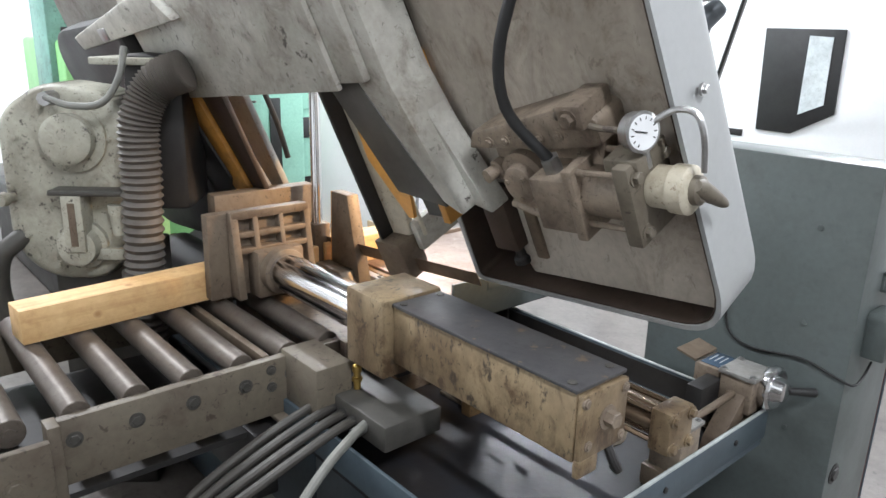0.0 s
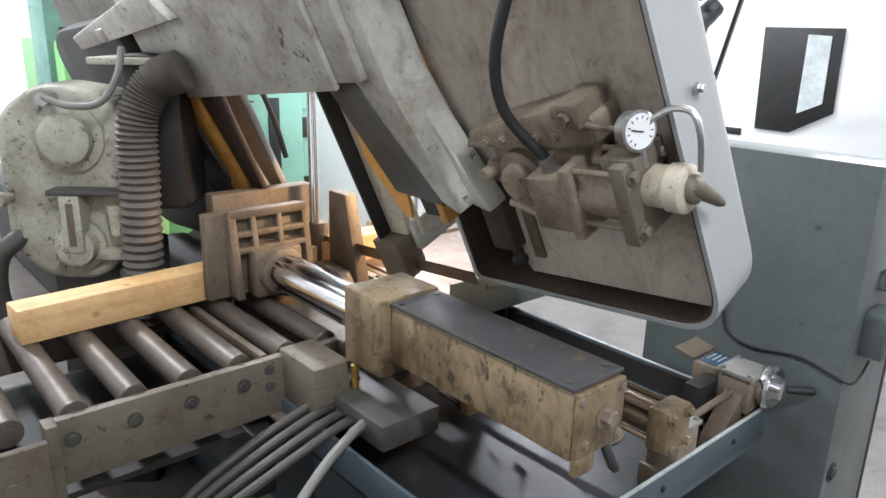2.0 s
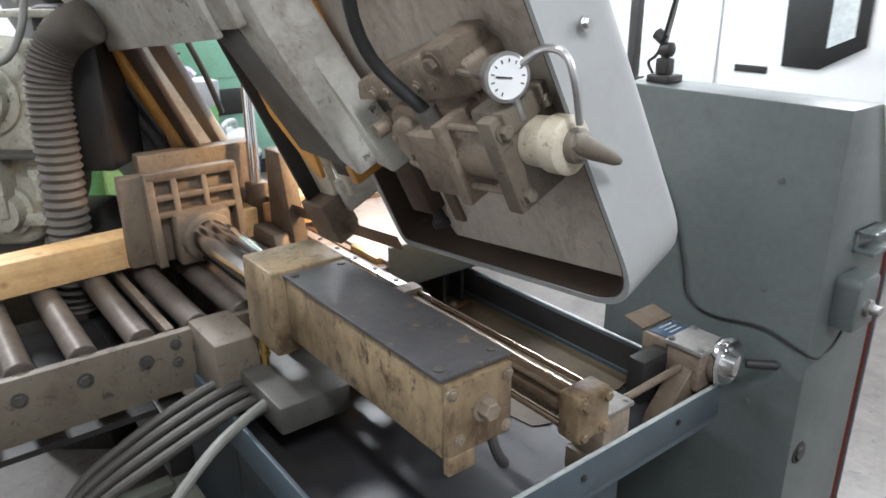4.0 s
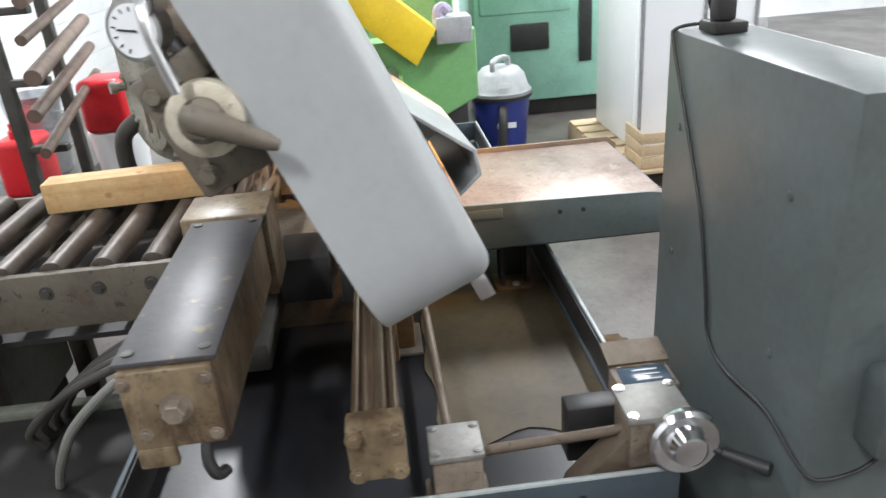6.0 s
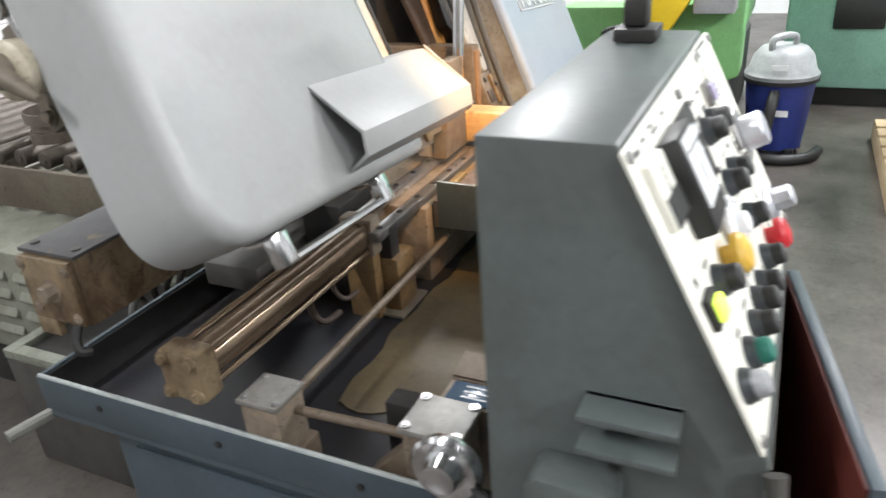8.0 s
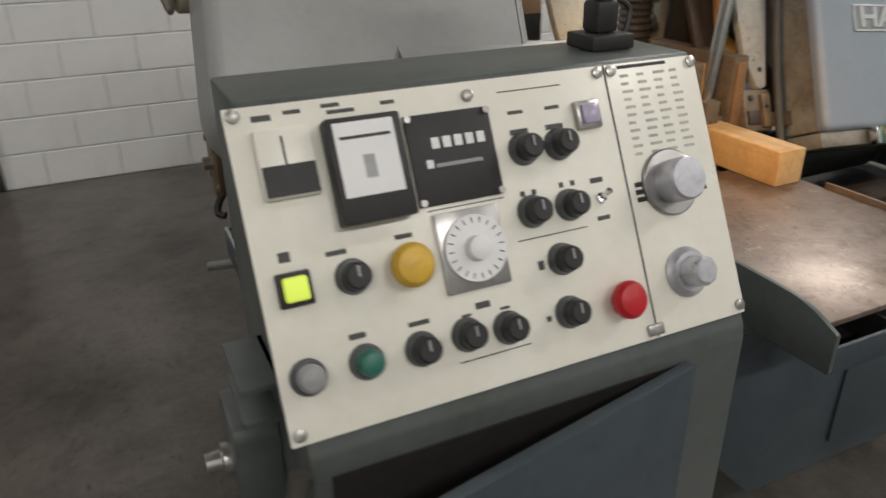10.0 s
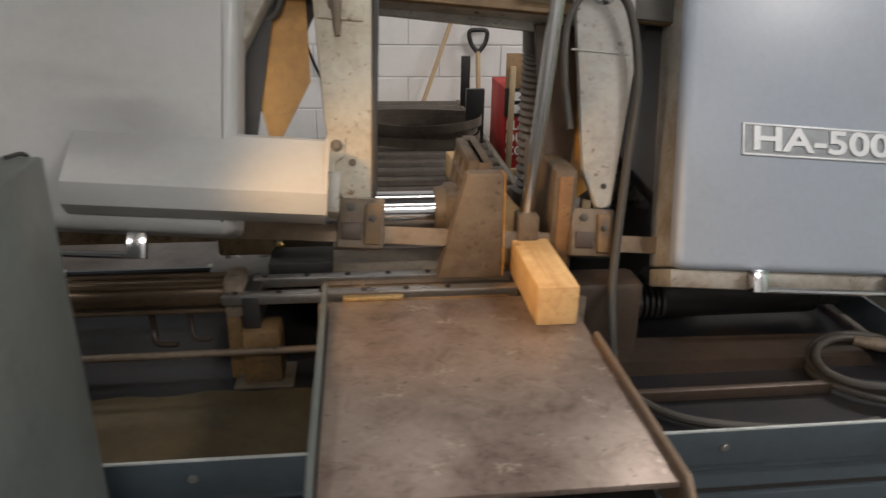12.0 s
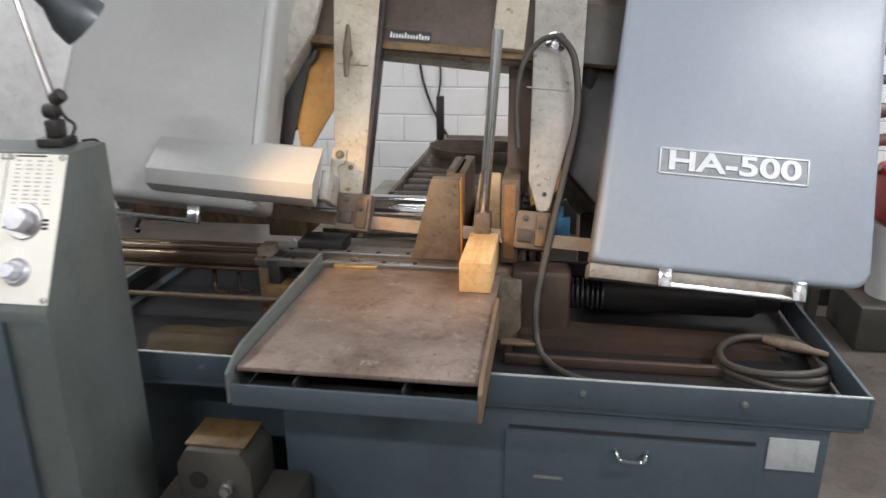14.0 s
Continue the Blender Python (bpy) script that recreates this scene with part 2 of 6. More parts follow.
DRIVE = mat("blue_grey_cover_paint", (0.31, 0.355, 0.42), 0.34, dark=(0.25, 0.28, 0.31), amount=0.5, scale=1.3, bump=0.012, grime=0.3, grain=0.06, fleck=0.05)
RIM_DIRT = mat("grimy_cover_edge", (0.30, 0.29, 0.26), 0.5, dark=(0.16, 0.13, 0.10), amount=0.9, scale=5, fleck=0.7)
GREY_BADGE = mat("grey_badge_field", (0.30, 0.325, 0.35), 0.4, scale=10)
ARM_CREAM = mat("cream_arm_paint", (0.50, 0.46, 0.37), 0.45, dark=(0.36, 0.30, 0.22), amount=0.8, scale=5, rust=(0.22, 0.14, 0.07), rust_amount=0.1, fleck=0.6)
ARM_GREY = mat("grey_arm_paint", (0.38, 0.375, 0.35), 0.45, dark=(0.25, 0.23, 0.2), amount=0.7, scale=5, rust=(0.15, 0.11, 0.08), rust_amount=0.08, fleck=0.6)
BLADE = mat("brown_blade_steel", (0.19, 0.135, 0.09), 0.4, 0.6, scale=12)
GRIMY_BROWN = mat("oil_caked_casting", (0.25, 0.20, 0.15), 0.5, 0.1, dark=(0.10, 0.075, 0.055), amount=0.9, scale=7, fleck=0.8)
CASTING = mat("flaking_cream_casting", (0.40, 0.39, 0.32), 0.5, dark=(0.20, 0.185, 0.145), amount=0.8, scale=5, rust=(0.07, 0.06, 0.05), rust_amount=0.2, fleck=0.8)
DUCT = mat("ribbed_duct_rubber", (0.10, 0.088, 0.076), 0.5, dark=(0.07, 0.06, 0.05), amount=0.8, scale=6)
LIME = mat("lime_green_paint", (0.36, 0.55, 0.20), 0.45, dark=(0.25, 0.38, 0.14), scale=3)
TEAL = mat("teal_paint", (0.15, 0.30, 0.25), 0.5, dark=(0.09, 0.16, 0.14), amount=0.8, scale=4, rust=(0.05, 0.06, 0.055), rust_amount=0.2, fleck=0.6)
PALE_GLASS = mat("pale_window", (0.6, 0.65, 0.66), 0.1, scale=9)
PALE_WOOD = mat("pale_board", (0.50, 0.38, 0.24), 0.6, dark=(0.36, 0.26, 0.15), scale=6)
RED_CARD = mat("red_printed_card", (0.50, 0.03, 0.03), 0.6, scale=6)
BLACK_CARD = mat("black_printed_card", (0.03, 0.03, 0.03), 0.6, scale=6)
CARD = mat("brown_card", (0.38, 0.24, 0.13), 0.75, scale=6)
GALV = mat("galvanised_steel", (0.5, 0.53, 0.55), 0.35, 0.8, dark=(0.36, 0.38, 0.4), scale=9)
BAR_STEEL = mat("rusty_bar", (0.22, 0.16, 0.13), 0.5, 0.4, scale=8)
CYAN = mat("blue_can", (0.10, 0.32, 0.55), 0.4, scale=8)


def glow(name, color, strength):
    m = bpy.data.materials.new(name)
    m.use_nodes = True
    b = m.node_tree.nodes["Principled BSDF"]
    b.inputs["Base Color"].default_value = (*color, 1)
    b.inputs["Emission Color"].default_value = (*color, 1)
    b.inputs["Emission Strength"].default_value = strength
    return m


LIT = glow("lit_lens", (0.7, 0.9, 0.12), 1.2)
BULB = glow("warm_bulb", (1.0, 0.75, 0.4), 8.0)
FILM = bpy.data.materials.new("clear_film")
FILM.use_nodes = True
fb = FILM.node_tree.nodes["Principled BSDF"]
fb.inputs["Base Color"].default_value, fb.inputs["Roughness"].default_value, fb.inputs["Alpha"].default_value = (0.9, 0.93, 0.95, 1), 0.1, 0.25

# ---- mesh helpers ----
def merge(bm, tmp, m=None):
    if m is not None:
        bmesh.ops.transform(tmp, matrix=m, verts=tmp.verts)
    me = bpy.data.meshes.new("tmp")
    tmp.to_mesh(me)
    tmp.free()
    bm.from_mesh(me)
    bpy.data.meshes.remove(me)
    return bm


def box(x0, x1, y0, y1, z0, z1, bev=0.0, seg=2, bm=None, m=None):
    t = bmesh.new()
    bmesh.ops.create_cube(t, size=1)
    for v in t.verts:
        v.co = Vector(((x0 + x1) / 2 + v.co.x * (x1 - x0), (y0 + y1) / 2 + v.co.y * (y1 - y0), (z0 + z1) / 2 + v.co.z * (z1 - z0)))
    if bev:
        bmesh.ops.bevel(t, geom=t.edges[:], offset=bev, segments=seg, profile=0.5, affect="EDGES")
    return merge(bm if bm is not None else bmesh.new(), t, m)


def prism(pts, axis, a, b, bev=0.0, seg=2, bm=None, m=None, only=None):
    """A flat outline pushed along an axis. axis y: points are (x, z); x: (y, z); z: (x, y)."""
    t = bmesh.new()

    def place(p, h):
        return {"x": (h, p[0], p[1]), "y": (p[0], h, p[1]), "z": (p[0], p[1], h)}[axis]

    lo = [t.verts.new(place(p, a)) for p in pts]
    hi = [t.verts.new(place(p, b)) for p in pts]
    t.faces.new(lo)
    t.faces.new(hi[::-1])
    for i in range(len(pts)):
        j = (i + 1) % len(pts)
        t.faces.new((lo[j], lo[i], hi[i], hi[j]))
    bmesh.ops.recalc_face_normals(t, faces=t.faces)
    if bev:
        bmesh.ops.bevel(t, geom=t.edges[:], offset=bev, segments=seg, profile=0.5, affect="EDGES")
    return merge(bm if bm is not None else bmesh.new(), t, m)


def rounded(pts, radii, seg=6):
    """An outline with its corners rounded."""
    out = []
    n = len(pts)
    for i in range(n):
        p, a, b, r = Vector(pts[i]), Vector(pts[i - 1]), Vector(pts[(i + 1) % n]), radii[i] if isinstance(radii, (list, tuple)) else radii
        if r <= 0:
            out.append(tuple(p))
            continue
        da, db = (a - p).normalized(), (b - p).normalized()
        for k in range(seg + 1):
            f = k / seg
            q = (p + da * r) * (1 - f) ** 2 + p * 2 * f * (1 - f) + (p + db * r) * f ** 2
            out.append(tuple(q))
    return out


def cover_plate(outline, y0, y1, r, steps=4):
    """A plate whose front edge (at y0) is rolled over with radius r."""
    n = len(outline)
    pts = [Vector(p) for p in outline]
    nor = []
    for i in range(n):
        a, b = (pts[i] - pts[i - 1]), (pts[(i + 1) % n] - pts[i])
        d = (a.normalized() + b.normalized())
        d = d.normalized() if d.length > 1e-6 else b.normalized()
        nor.append(Vector((-d.y, d.x)))
    if sum(pts[i].x * pts[(i + 1) % n].y - pts[(i + 1) % n].x * pts[i].y for i in range(n)) < 0:
        nor = [-v for v in nor]
    t = bmesh.new()
    rings = []
    for k in range(steps + 1):
        a = math.pi / 2 * k / steps
        ins, y = r * (1 - math.sin(a)), y0 + r * (1 - math.cos(a))
        rings.append([t.verts.new((p.x + v.x * ins, y, p.y + v.y * ins)) for p, v in zip(pts, nor)])
    rings.append([t.verts.new((p.x, y1, p.y)) for p in pts])
    t.faces.new(rings[0])
    t.faces.new(rings[-1][::-1])
    for a, b in zip(rings, rings[1:]):
        for i in range(n):
            t.faces.new((a[i], b[i], b[(i + 1) % n], a[(i + 1) % n]))
    bmesh.ops.recalc_face_normals(t, faces=t.faces)
    return t


def frame_of(p, q):
    d = (Vector(q) - Vector(p))
    return Matrix.Translation(p) @ d.to_track_quat("Z", "Y").to_matrix().to_4x4(), d.length


def lathe(profile, p, q, seg=24, bm=None, m=None):
    """Turned about the line from p to q; profile: (distance along, radius)."""
    f, _ = frame_of(p, q)
    t = bmesh.new()
    rings = []
    for h, r in profile:
        rings.append([t.verts.new((r * math.cos(2 * math.pi * k / seg), r * math.sin(2 * math.pi * k / seg), h)) for k in range(seg)])
    for a, b in zip(rings, rings[1:]):
        for k in range(seg):
            t.faces.new((a[k], a[(k + 1) % seg], b[(k + 1) % seg], b[k]))
    t.faces.new(rings[0][::-1])
    t.faces.new(rings[-1])
    bmesh.ops.transform(t, matrix=f, verts=t.verts)
    bmesh.ops.recalc_face_normals(t, faces=t.faces)
    return merge(bm if bm is not None else bmesh.new(), t, m)


def cyl(p, q, r, seg=20, bev=0.0, r2=None, bm=None, m=None):
    n = (Vector(q) - Vector(p)).length
    r2 = r if r2 is None else r2
    prof = [(0, r - bev), (bev, r), (n - bev, r2), (n, r2 - bev)] if bev else [(0, r), (n, r2)]
    return lathe(prof, p, q, seg, bm, m)


def smooth_path(pts, steps=6):
    pts = [Vector(p) for p in pts]
    out = []
    for i in range(len(pts) - 1):
        a, b, c, d = pts[max(i - 1, 0)], pts[i], pts[i + 1], pts[min(i + 2, len(pts) - 1)]
        for k in range(steps):
            f = k / steps
            out.append(0.5 * ((2 * b) + (c - a) * f + (2 * a - 5 * b + 4 * c - d) * f * f + (3 * b - 3 * c + d - a) * f ** 3))
    return out + [pts[-1]]


def tube(pts, r, seg=8, steps=6, bm=None, m=None, wave=None):
    """A round bar, hose or cable along a smooth line. wave: (pitch, depth) makes it ribbed."""
    path = smooth_path(pts, steps) if steps else [Vector(p) for p in pts]
    t = bmesh.new()
    side = None
    rings = []
    for i, p in enumerate(path):
        d = (path[min(i + 1, len(path) - 1)] - path[max(i - 1, 0)]).normalized()
        if side is None:
            side = d.orthogonal().normalized()
        side = (side - d * side.dot(d)).normalized()
        up = d.cross(side)
        rr = r + (wave[1] if wave and i % 2 else 0)
        rings.append([t.verts.new(p + rr * (side * math.cos(2 * math.pi * k / seg) + up * math.sin(2 * math.pi * k / seg))) for k in range(seg)])
    for a, b in zip(rings, rings[1:]):
        for k in range(seg):
            t.faces.new((a[k], a[(k + 1) % seg], b[(k + 1) % seg], b[k]))
    t.faces.new(rings[0][::-1])
    t.faces.new(rings[-1])
    bmesh.ops.recalc_face_normals(t, faces=t.faces)
    return merge(bm if bm is not None else bmesh.new(), t, m)


def part(name, bm, material, parent=None, label="", m=None, sharp=35):
    """Links a bmesh as one mesh object, under a thing or a part."""
    if m is not None:
        bmesh.ops.transform(bm, matrix=m, verts=bm.verts)
    me = bpy.data.meshes.new(name)
    bm.to_mesh(me)
    bm.free()
    me.polygons.foreach_set("use_smooth", [True] * len(me.polygons))
    me.set_sharp_from_angle(angle=radians(sharp))
    me.materials.append(material)
    ob = new(name, me)
    if parent is not None:
        ob.parent = parent
        w = parent.matrix_basis.copy()
        up = parent.parent
        while up is not None:
            w = up.matrix_basis @ parent.matrix_parent_inverse @ w
            up = up.parent
        ob.matrix_parent_inverse = w.inverted()
    return tagged(ob, label)


def thing(name, place, label, category, group="", kind=""):
    e = new(name)
    e.empty_display_size = 0.1
    e.location = place
    return tagged(e, label, category, group, kind)


def solid(name, bm, material, label, category, group="", kind=""):
    """A thing that is one mesh."""
    return tagged(part(name, bm, material), label, category, group, kind)


# ---- setting ----
solid("floor", box(-6, 8, -7, 5, -0.1, 0), FLOOR, "stained grey concrete workshop floor", "floor", kind="structure")
north = solid("wall_north", box(-6, 8, 3.25, 3.45, 0, 4.5), JOINT, "white painted block wall of the workshop", "wall", kind="structure")
# ribbed panel added to darken the wall here; what really stands there is unknown
ribs = [(3.235, 0.0)] + [(3.20 if k % 2 else 3.212, 0.04 + 0.05 * k) for k in range(58)] + [(3.235, 2.95)]
solid("dark_wall_panel", prism(ribs, "x", -2.8, -1.62), DARK_GRIME, "dark ribbed panel added to darken this part of the block wall", "roller shutter", kind="structure")
solid("wall_south", box(-6, 8, -7.2, -7, 0, 4.5), WALL, "white painted workshop wall", "wall", kind="structure")
solid("wall_west", box(-6.2, -6, -7, 5, 0, 4.5), WALL_DIM, "unseen workshop wall, darkened to cut bounced light", "wall", kind="structure")
solid("wall_east", box(8, 8.2, -7, 5, 0, 4.5), WALL, "white painted workshop wall", "wall", kind="structure")
solid("ceiling", box(-6.2, 8.2, -7.2, 5, 4.5, 4.7), CEIL, "unseen workshop ceiling, darkened to cut bounced light", "ceiling", kind="structure")


def bolt(name, p, d, r, material, parent, h=0.008):
    """A hexagon head on a washer, standing on p, pointing along d."""
    p, d = Vector(p), Vector(d).normalized()
    bm = cyl(p - d * 0.002, p + d * 0.0025, r * 1.45, 16)
    cyl(p, p + d * h, r, 6, r * 0.12, bm=bm)
    return part(name, bm, material, parent)


def local_bolt(name, p, d, r, material, parent, m, h=0.008):
    return bolt(name, m @ Vector(p), m.to_3x3() @ Vector(d), r, material, parent, h)


# ---- saw base and pan ----
saw_base = thing("machine_bed", (0.35, 0.1, 0), "blue-grey steel band saw bed with an oily chip pan", "machine bed")
bed = part("cabinet", box(-0.03, 1.42, -0.345, 0.50, 0.0, 0.545, 0.006), GREY_BLUE, saw_base)
part("end_cabinet", box(-0.72, -0.03, -0.12, 0.50, 0.0, 0.545, 0.006), GREY_BLUE, saw_base)
part("end_panel", box(-0.728, -0.719, -0.05, 0.44, 0.12, 0.44, 0.004), GREY_BLUE, saw_base)
part("pan_floor", box(-0.79, 1.49, -0.35, 0.56, 0.545, 0.555), PAN, saw_base)
rimz = 0.647
for b in ((-0.80, -0.79), (1.49, 1.50)):
    part("pan_side", box(b[0], b[1], -0.36, 0.57, 0.565, rimz, 0.002), GREY_BLUE, saw_base)
part("pan_side", box(-0.79, 1.49, -0.36, -0.35, 0.565, rimz, 0.002), GREY_BLUE, saw_base)
part("pan_side", box(-0.79, 1.49, 0.56, 0.57, 0.565, rimz, 0.002), GREY_BLUE, saw_base)
part("pan_skirt", prism([(-0.795, 0.57), (-0.795, 0.545), (-0.72, 0.50), (-0.715, 0.52), (-0.78, 0.565)], "y", -0.355, 0.565), GREY_BLUE, saw_base)
part("pan_skirt", prism([(-0.355, 0.57), (-0.355, 0.55), (-0.345, 0.54), (-0.34, 0.57)], "x", -0.79, 1.49), GREY_BLUE, saw_base)
# thin dark sheets darken the inner faces of the pan sides
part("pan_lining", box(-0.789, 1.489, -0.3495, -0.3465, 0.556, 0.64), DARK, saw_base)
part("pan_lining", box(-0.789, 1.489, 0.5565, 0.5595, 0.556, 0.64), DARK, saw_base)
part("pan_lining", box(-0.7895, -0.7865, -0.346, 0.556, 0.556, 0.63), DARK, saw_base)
part("rim_edge", tube([(-0.795, -0.355, rimz), (-0.795, 0.565, rimz)], 0.005, 8, 0), WORN_EDGE, saw_base)
part("rim_edge", tube([(-0.795, -0.355, rimz), (1.495, -0.355, rimz)], 0.004, 8, 0), WORN_EDGE, saw_base)
pool = [(0.40, -0.345), (0.42, -0.02)]
pool += [(0.36 - 0.06 * k, 0.012 + 0.008 * math.sin(1.9 * k) + 0.006 * math.sin(0.7 * k + 1)) for k in range(16)]
pool += [(-0.56 - 0.02 * math.sin(0.8 * k), 0.0 - 0.028 * k) for k in range(12)]
pool += [(-0.57, -0.345)]
part("coolant_sludge", prism(pool, "z", 0.5555, 0.558), SLUDGE, saw_base, "brown coolant sludge lying in the pan")
part("front_door", box(0.60, 1.25, -0.353, -0.344, 0.08, 0.478, 0.003), GREY_BLUE, saw_base)
part("door_slot", box(0.61, 1.245, -0.3465, -0.343, 0.483, 0.494), DARK, saw_base)
pull = part("door_handle", tube([(0.89, -0.352, 0.45), (0.895, -0.372, 0.446), (0.905, -0.378, 0.43), (0.96, -0.378, 0.427), (0.97, -0.372, 0.443), (0.975, -0.352, 0.447)], 0.005, 8), CHROME, saw_base, "small bright metal pull handle")
part("maker_plate", box(1.275, 1.395, -0.3495, -0.344, 0.42, 0.512, 0.001), SILVER, saw_base, "worn blank silver plate")
part("recess_pull", box(0.68, 0.76, -0.356, -0.352, 0.335, 0.345, 0.002), STEEL, saw_base)
for sx in (-0.60, -0.25, 0.2, 0.8, 1.2):
    bolt("rim_bolt", (sx, -0.361, 0.61), (0, -1, 0), 0.006, STEEL, saw_base, 0.004)
for sy in (-0.2, 0.1, 0.4):
    bolt("rim_bolt", (-0.801, sy, 0.61), (-1, 0, 0), 0.005, DARK, saw_base, 0.004)
# bed casting and slide ways
part("bed_block", box(-0.03, 0.62, 0.04, 0.40, 0.55, 0.762, 0.008), GRIMY_BROWN, saw_base)
part("bed_leg", box(-0.21, -0.12, 0.035, 0.115, 0.556, 0.705, 0.008), OCHRE_DIRT, saw_base, "ochre oil-caked leg under the slide")
part("bed_leg", box(0.585, 0.77, 0.05, 0.16, 0.552, 0.79, 0.02), DARK_BROWN, saw_base)
part("bed_foot", box(-0.235, -0.095, 0.02, 0.13, 0.556, 0.566, 0.003), GRIMY, saw_base)
for y0, x0 in ((0.145, -0.19), (0.052, -0.25)):
    way = box(x0, 0.45, y0, y0 + 0.03, 0.765, 0.79, 0.003)
    part("slide_way", way, STEEL, saw_base)
    for k in range(6):
        bolt("way_screw", (x0 + 0.03 + 0.10 * k, y0 + 0.015, 0.79), (0, 0, 1), 0.005, DARK, saw_base, 0.002)
part("way_bracket", box(-0.205, -0.165, 0.05, 0.19, 0.70, 0.785, 0.004), DARK, saw_base)
part("chip_channel", box(-0.16, 0.0, 0.215, 0.33, 0.69, 0.80, 0.004), DARK, saw_base)
part("slide_cover", box(0.0, 0.55, 0.005, 0.035, 0.70, 0.775, 0.003), PLATE, saw_base)
part("wear_strip", box(0.03, 0.17, 0.012, 0.030, 0.775, 0.795, 0.003), BRASSY, saw_base, "bright worn brass strip")
part("wear_strip", box(0.16, 0.42, 0.012, 0.034, 0.775, 0.781, 0.002), OCHRE_DIRT, saw_base)
# drive side of the pan
motor_tank = part("coolant_motor", lathe([(0, 0.05), (0.02, 0.075), (0.5, 0.075), (0.52, 0.06), (0.58, 0.055)], (0.86, 0.28, 0.655), (1.44, 0.28, 0.655), 24), DARK, saw_base)
for k in range(8):
    part("motor_fin", cyl((0.76 + 0.016 * k, 0.20, 0.665), (0.767 + 0.016 * k, 0.20, 0.665), 0.050, 20), DARK, saw_base)
part("chip_slope", prism([(0.60, 0.555), (1.40, 0.555), (1.38, 0.585), (0.62, 0.60)], "y", 0.0, 0.12), DARK_BROWN, saw_base)
part("pan_rail", box(0.58, 1.2, -0.12, -0.10, 0.556, 0.585, 0.003), DARK_BROWN, saw_base)
part("end_tab", prism([(0.565, -0.045), (0.665, -0.055), (0.69, -0.07), (0.66, -0.085), (0.565, -0.085)], "z", 0.600, 0.608, 0.001), RIM_BROWN, saw_base, "bare pinkish steel tab")
part("tab_post", box(0.575, 0.60, -0.078, -0.055, 0.556, 0.601, 0.002), DARK_BROWN, saw_base)
chips = bmesh.new()
rnd = random.Random(4)
for k in range(900):
    px, py = rnd.uniform(0.1, 0.55) if k % 2 else min(1.3, abs(rnd.gauss(0, 0.16)) + 0.70), rnd.uniform(0.04, 0.06) if k % 2 else rnd.uniform(0.0, 0.12)
    pz = 0.764 if k % 2 else 0.588
    s = rnd.uniform(0.0012, 0.004)
    a = rnd.uniform(0, 6.3)
    v = [chips.verts.new((px + s * math.cos(a + j * 2.1), py + s * math.sin(a + j * 2.1), pz + 0.004 * (j == 1))) for j in range(3)]
    chips.faces.new(v)
tagged(part("metal_chips", chips, BRASSY, None), "loose metal saw chips scattered on the bed", "chips", kind="stuff")

# ---- outfeed table ----
outfeed = thing("outfeed_table", (0.27, -0.3, 0.0), "steel outfeed table with a brown worn plate and grey rims", "table")
part("plate", box(0.0, 0.556, -0.657, 0.008, 0.775, 0.787, 0.002), PLATE, outfeed, "brown stained and scratched steel plate")
rim_outline = rounded([(-0.69, 0.708), (0.014, 0.708), (0.014, 0.834), (-0.62, 0.818), (-0.69, 0.785)], [0.004, 0.004, 0.004, 0.04, 0.006])
part("rim", prism(rim_outline, "x", -0.014, -0.004, 0.001), GREY, outfeed)
part("rim", prism([(-0.69, 0.705), (-0.2, 0.705), (-0.2, 0.80), (-0.66, 0.80), (-0.69, 0.775)], "x", 0.558, 0.568, 0.001), RIM_BROWN, outfeed)
part("apron", box(-0.004, 0.558, -0.69, -0.682, 0.704, 0.758, 0.002), GREY_BLUE, outfeed)
part("apron_bottom", box(-0.004, 0.552, -0.682, -0.02, 0.700, 0.706, 0.001), DARK, outfeed)
for wx in (0.14, 0.39):
    part("web", box(wx, wx + 0.006, -0.68, -0.02, 0.71, 0.768), DARK, outfeed)
part("latch", box(-0.0165, -0.0135, -0.215, -0.125, 0.79, 0.815, 0.001), GREY, outfeed)
for sy in (-0.36, -0.42):
    bolt("rim_screw", (-0.014, sy, 0.79), (-1, 0, 0), 0.004, DARK, outfeed, 0.002)
leg = bmesh.new()
box(0.05, 0.12, -0.295, -0.285, 0.556, 0.705, bm=leg)
box(0.05, 0.12, -0.225, -0.215, 0.556, 0.705, bm=leg)
box(0.11, 0.12, -0.295, -0.215, 0.556, 0.705, bm=leg)
foot_leg = part("leg", leg, DARK, outfeed)
part("foot", box(0.03, 0.13, -0.31, -0.20, 0.555, 0.566, 0.002), OCHRE_DIRT, outfeed)
bolt("foot_bolt", (0.05, -0.255, 0.566), (0, 0, 1), 0.008, STEEL, outfeed)


def timber(name, x0, x1, y0, y1, z0, z1, label):
    """A sawn beam whose grain runs along y."""
    bm = box(x0, x1, y0, y1, z0, z1)
    bmesh.ops.bevel(bm, geom=bm.edges[:], offset=0.004, segments=2, profile=0.5, affect="EDGES")
    return solid(name, bm, WOOD, label, "timber")


timber("timber_offcut", 0.447, 0.539, -0.143, 0.160, 0.787, 0.878, "short sawn pine offcut lying on the outfeed table")
beam_ob = timber("pine_timber", 0, 0.09, -0.87, 0, 0.782, 0.871, "long pine beam lying on the infeed rollers")
beam_ob.matrix_world = pose(0.388, 1.05, 0, 0, 0, 4.0)

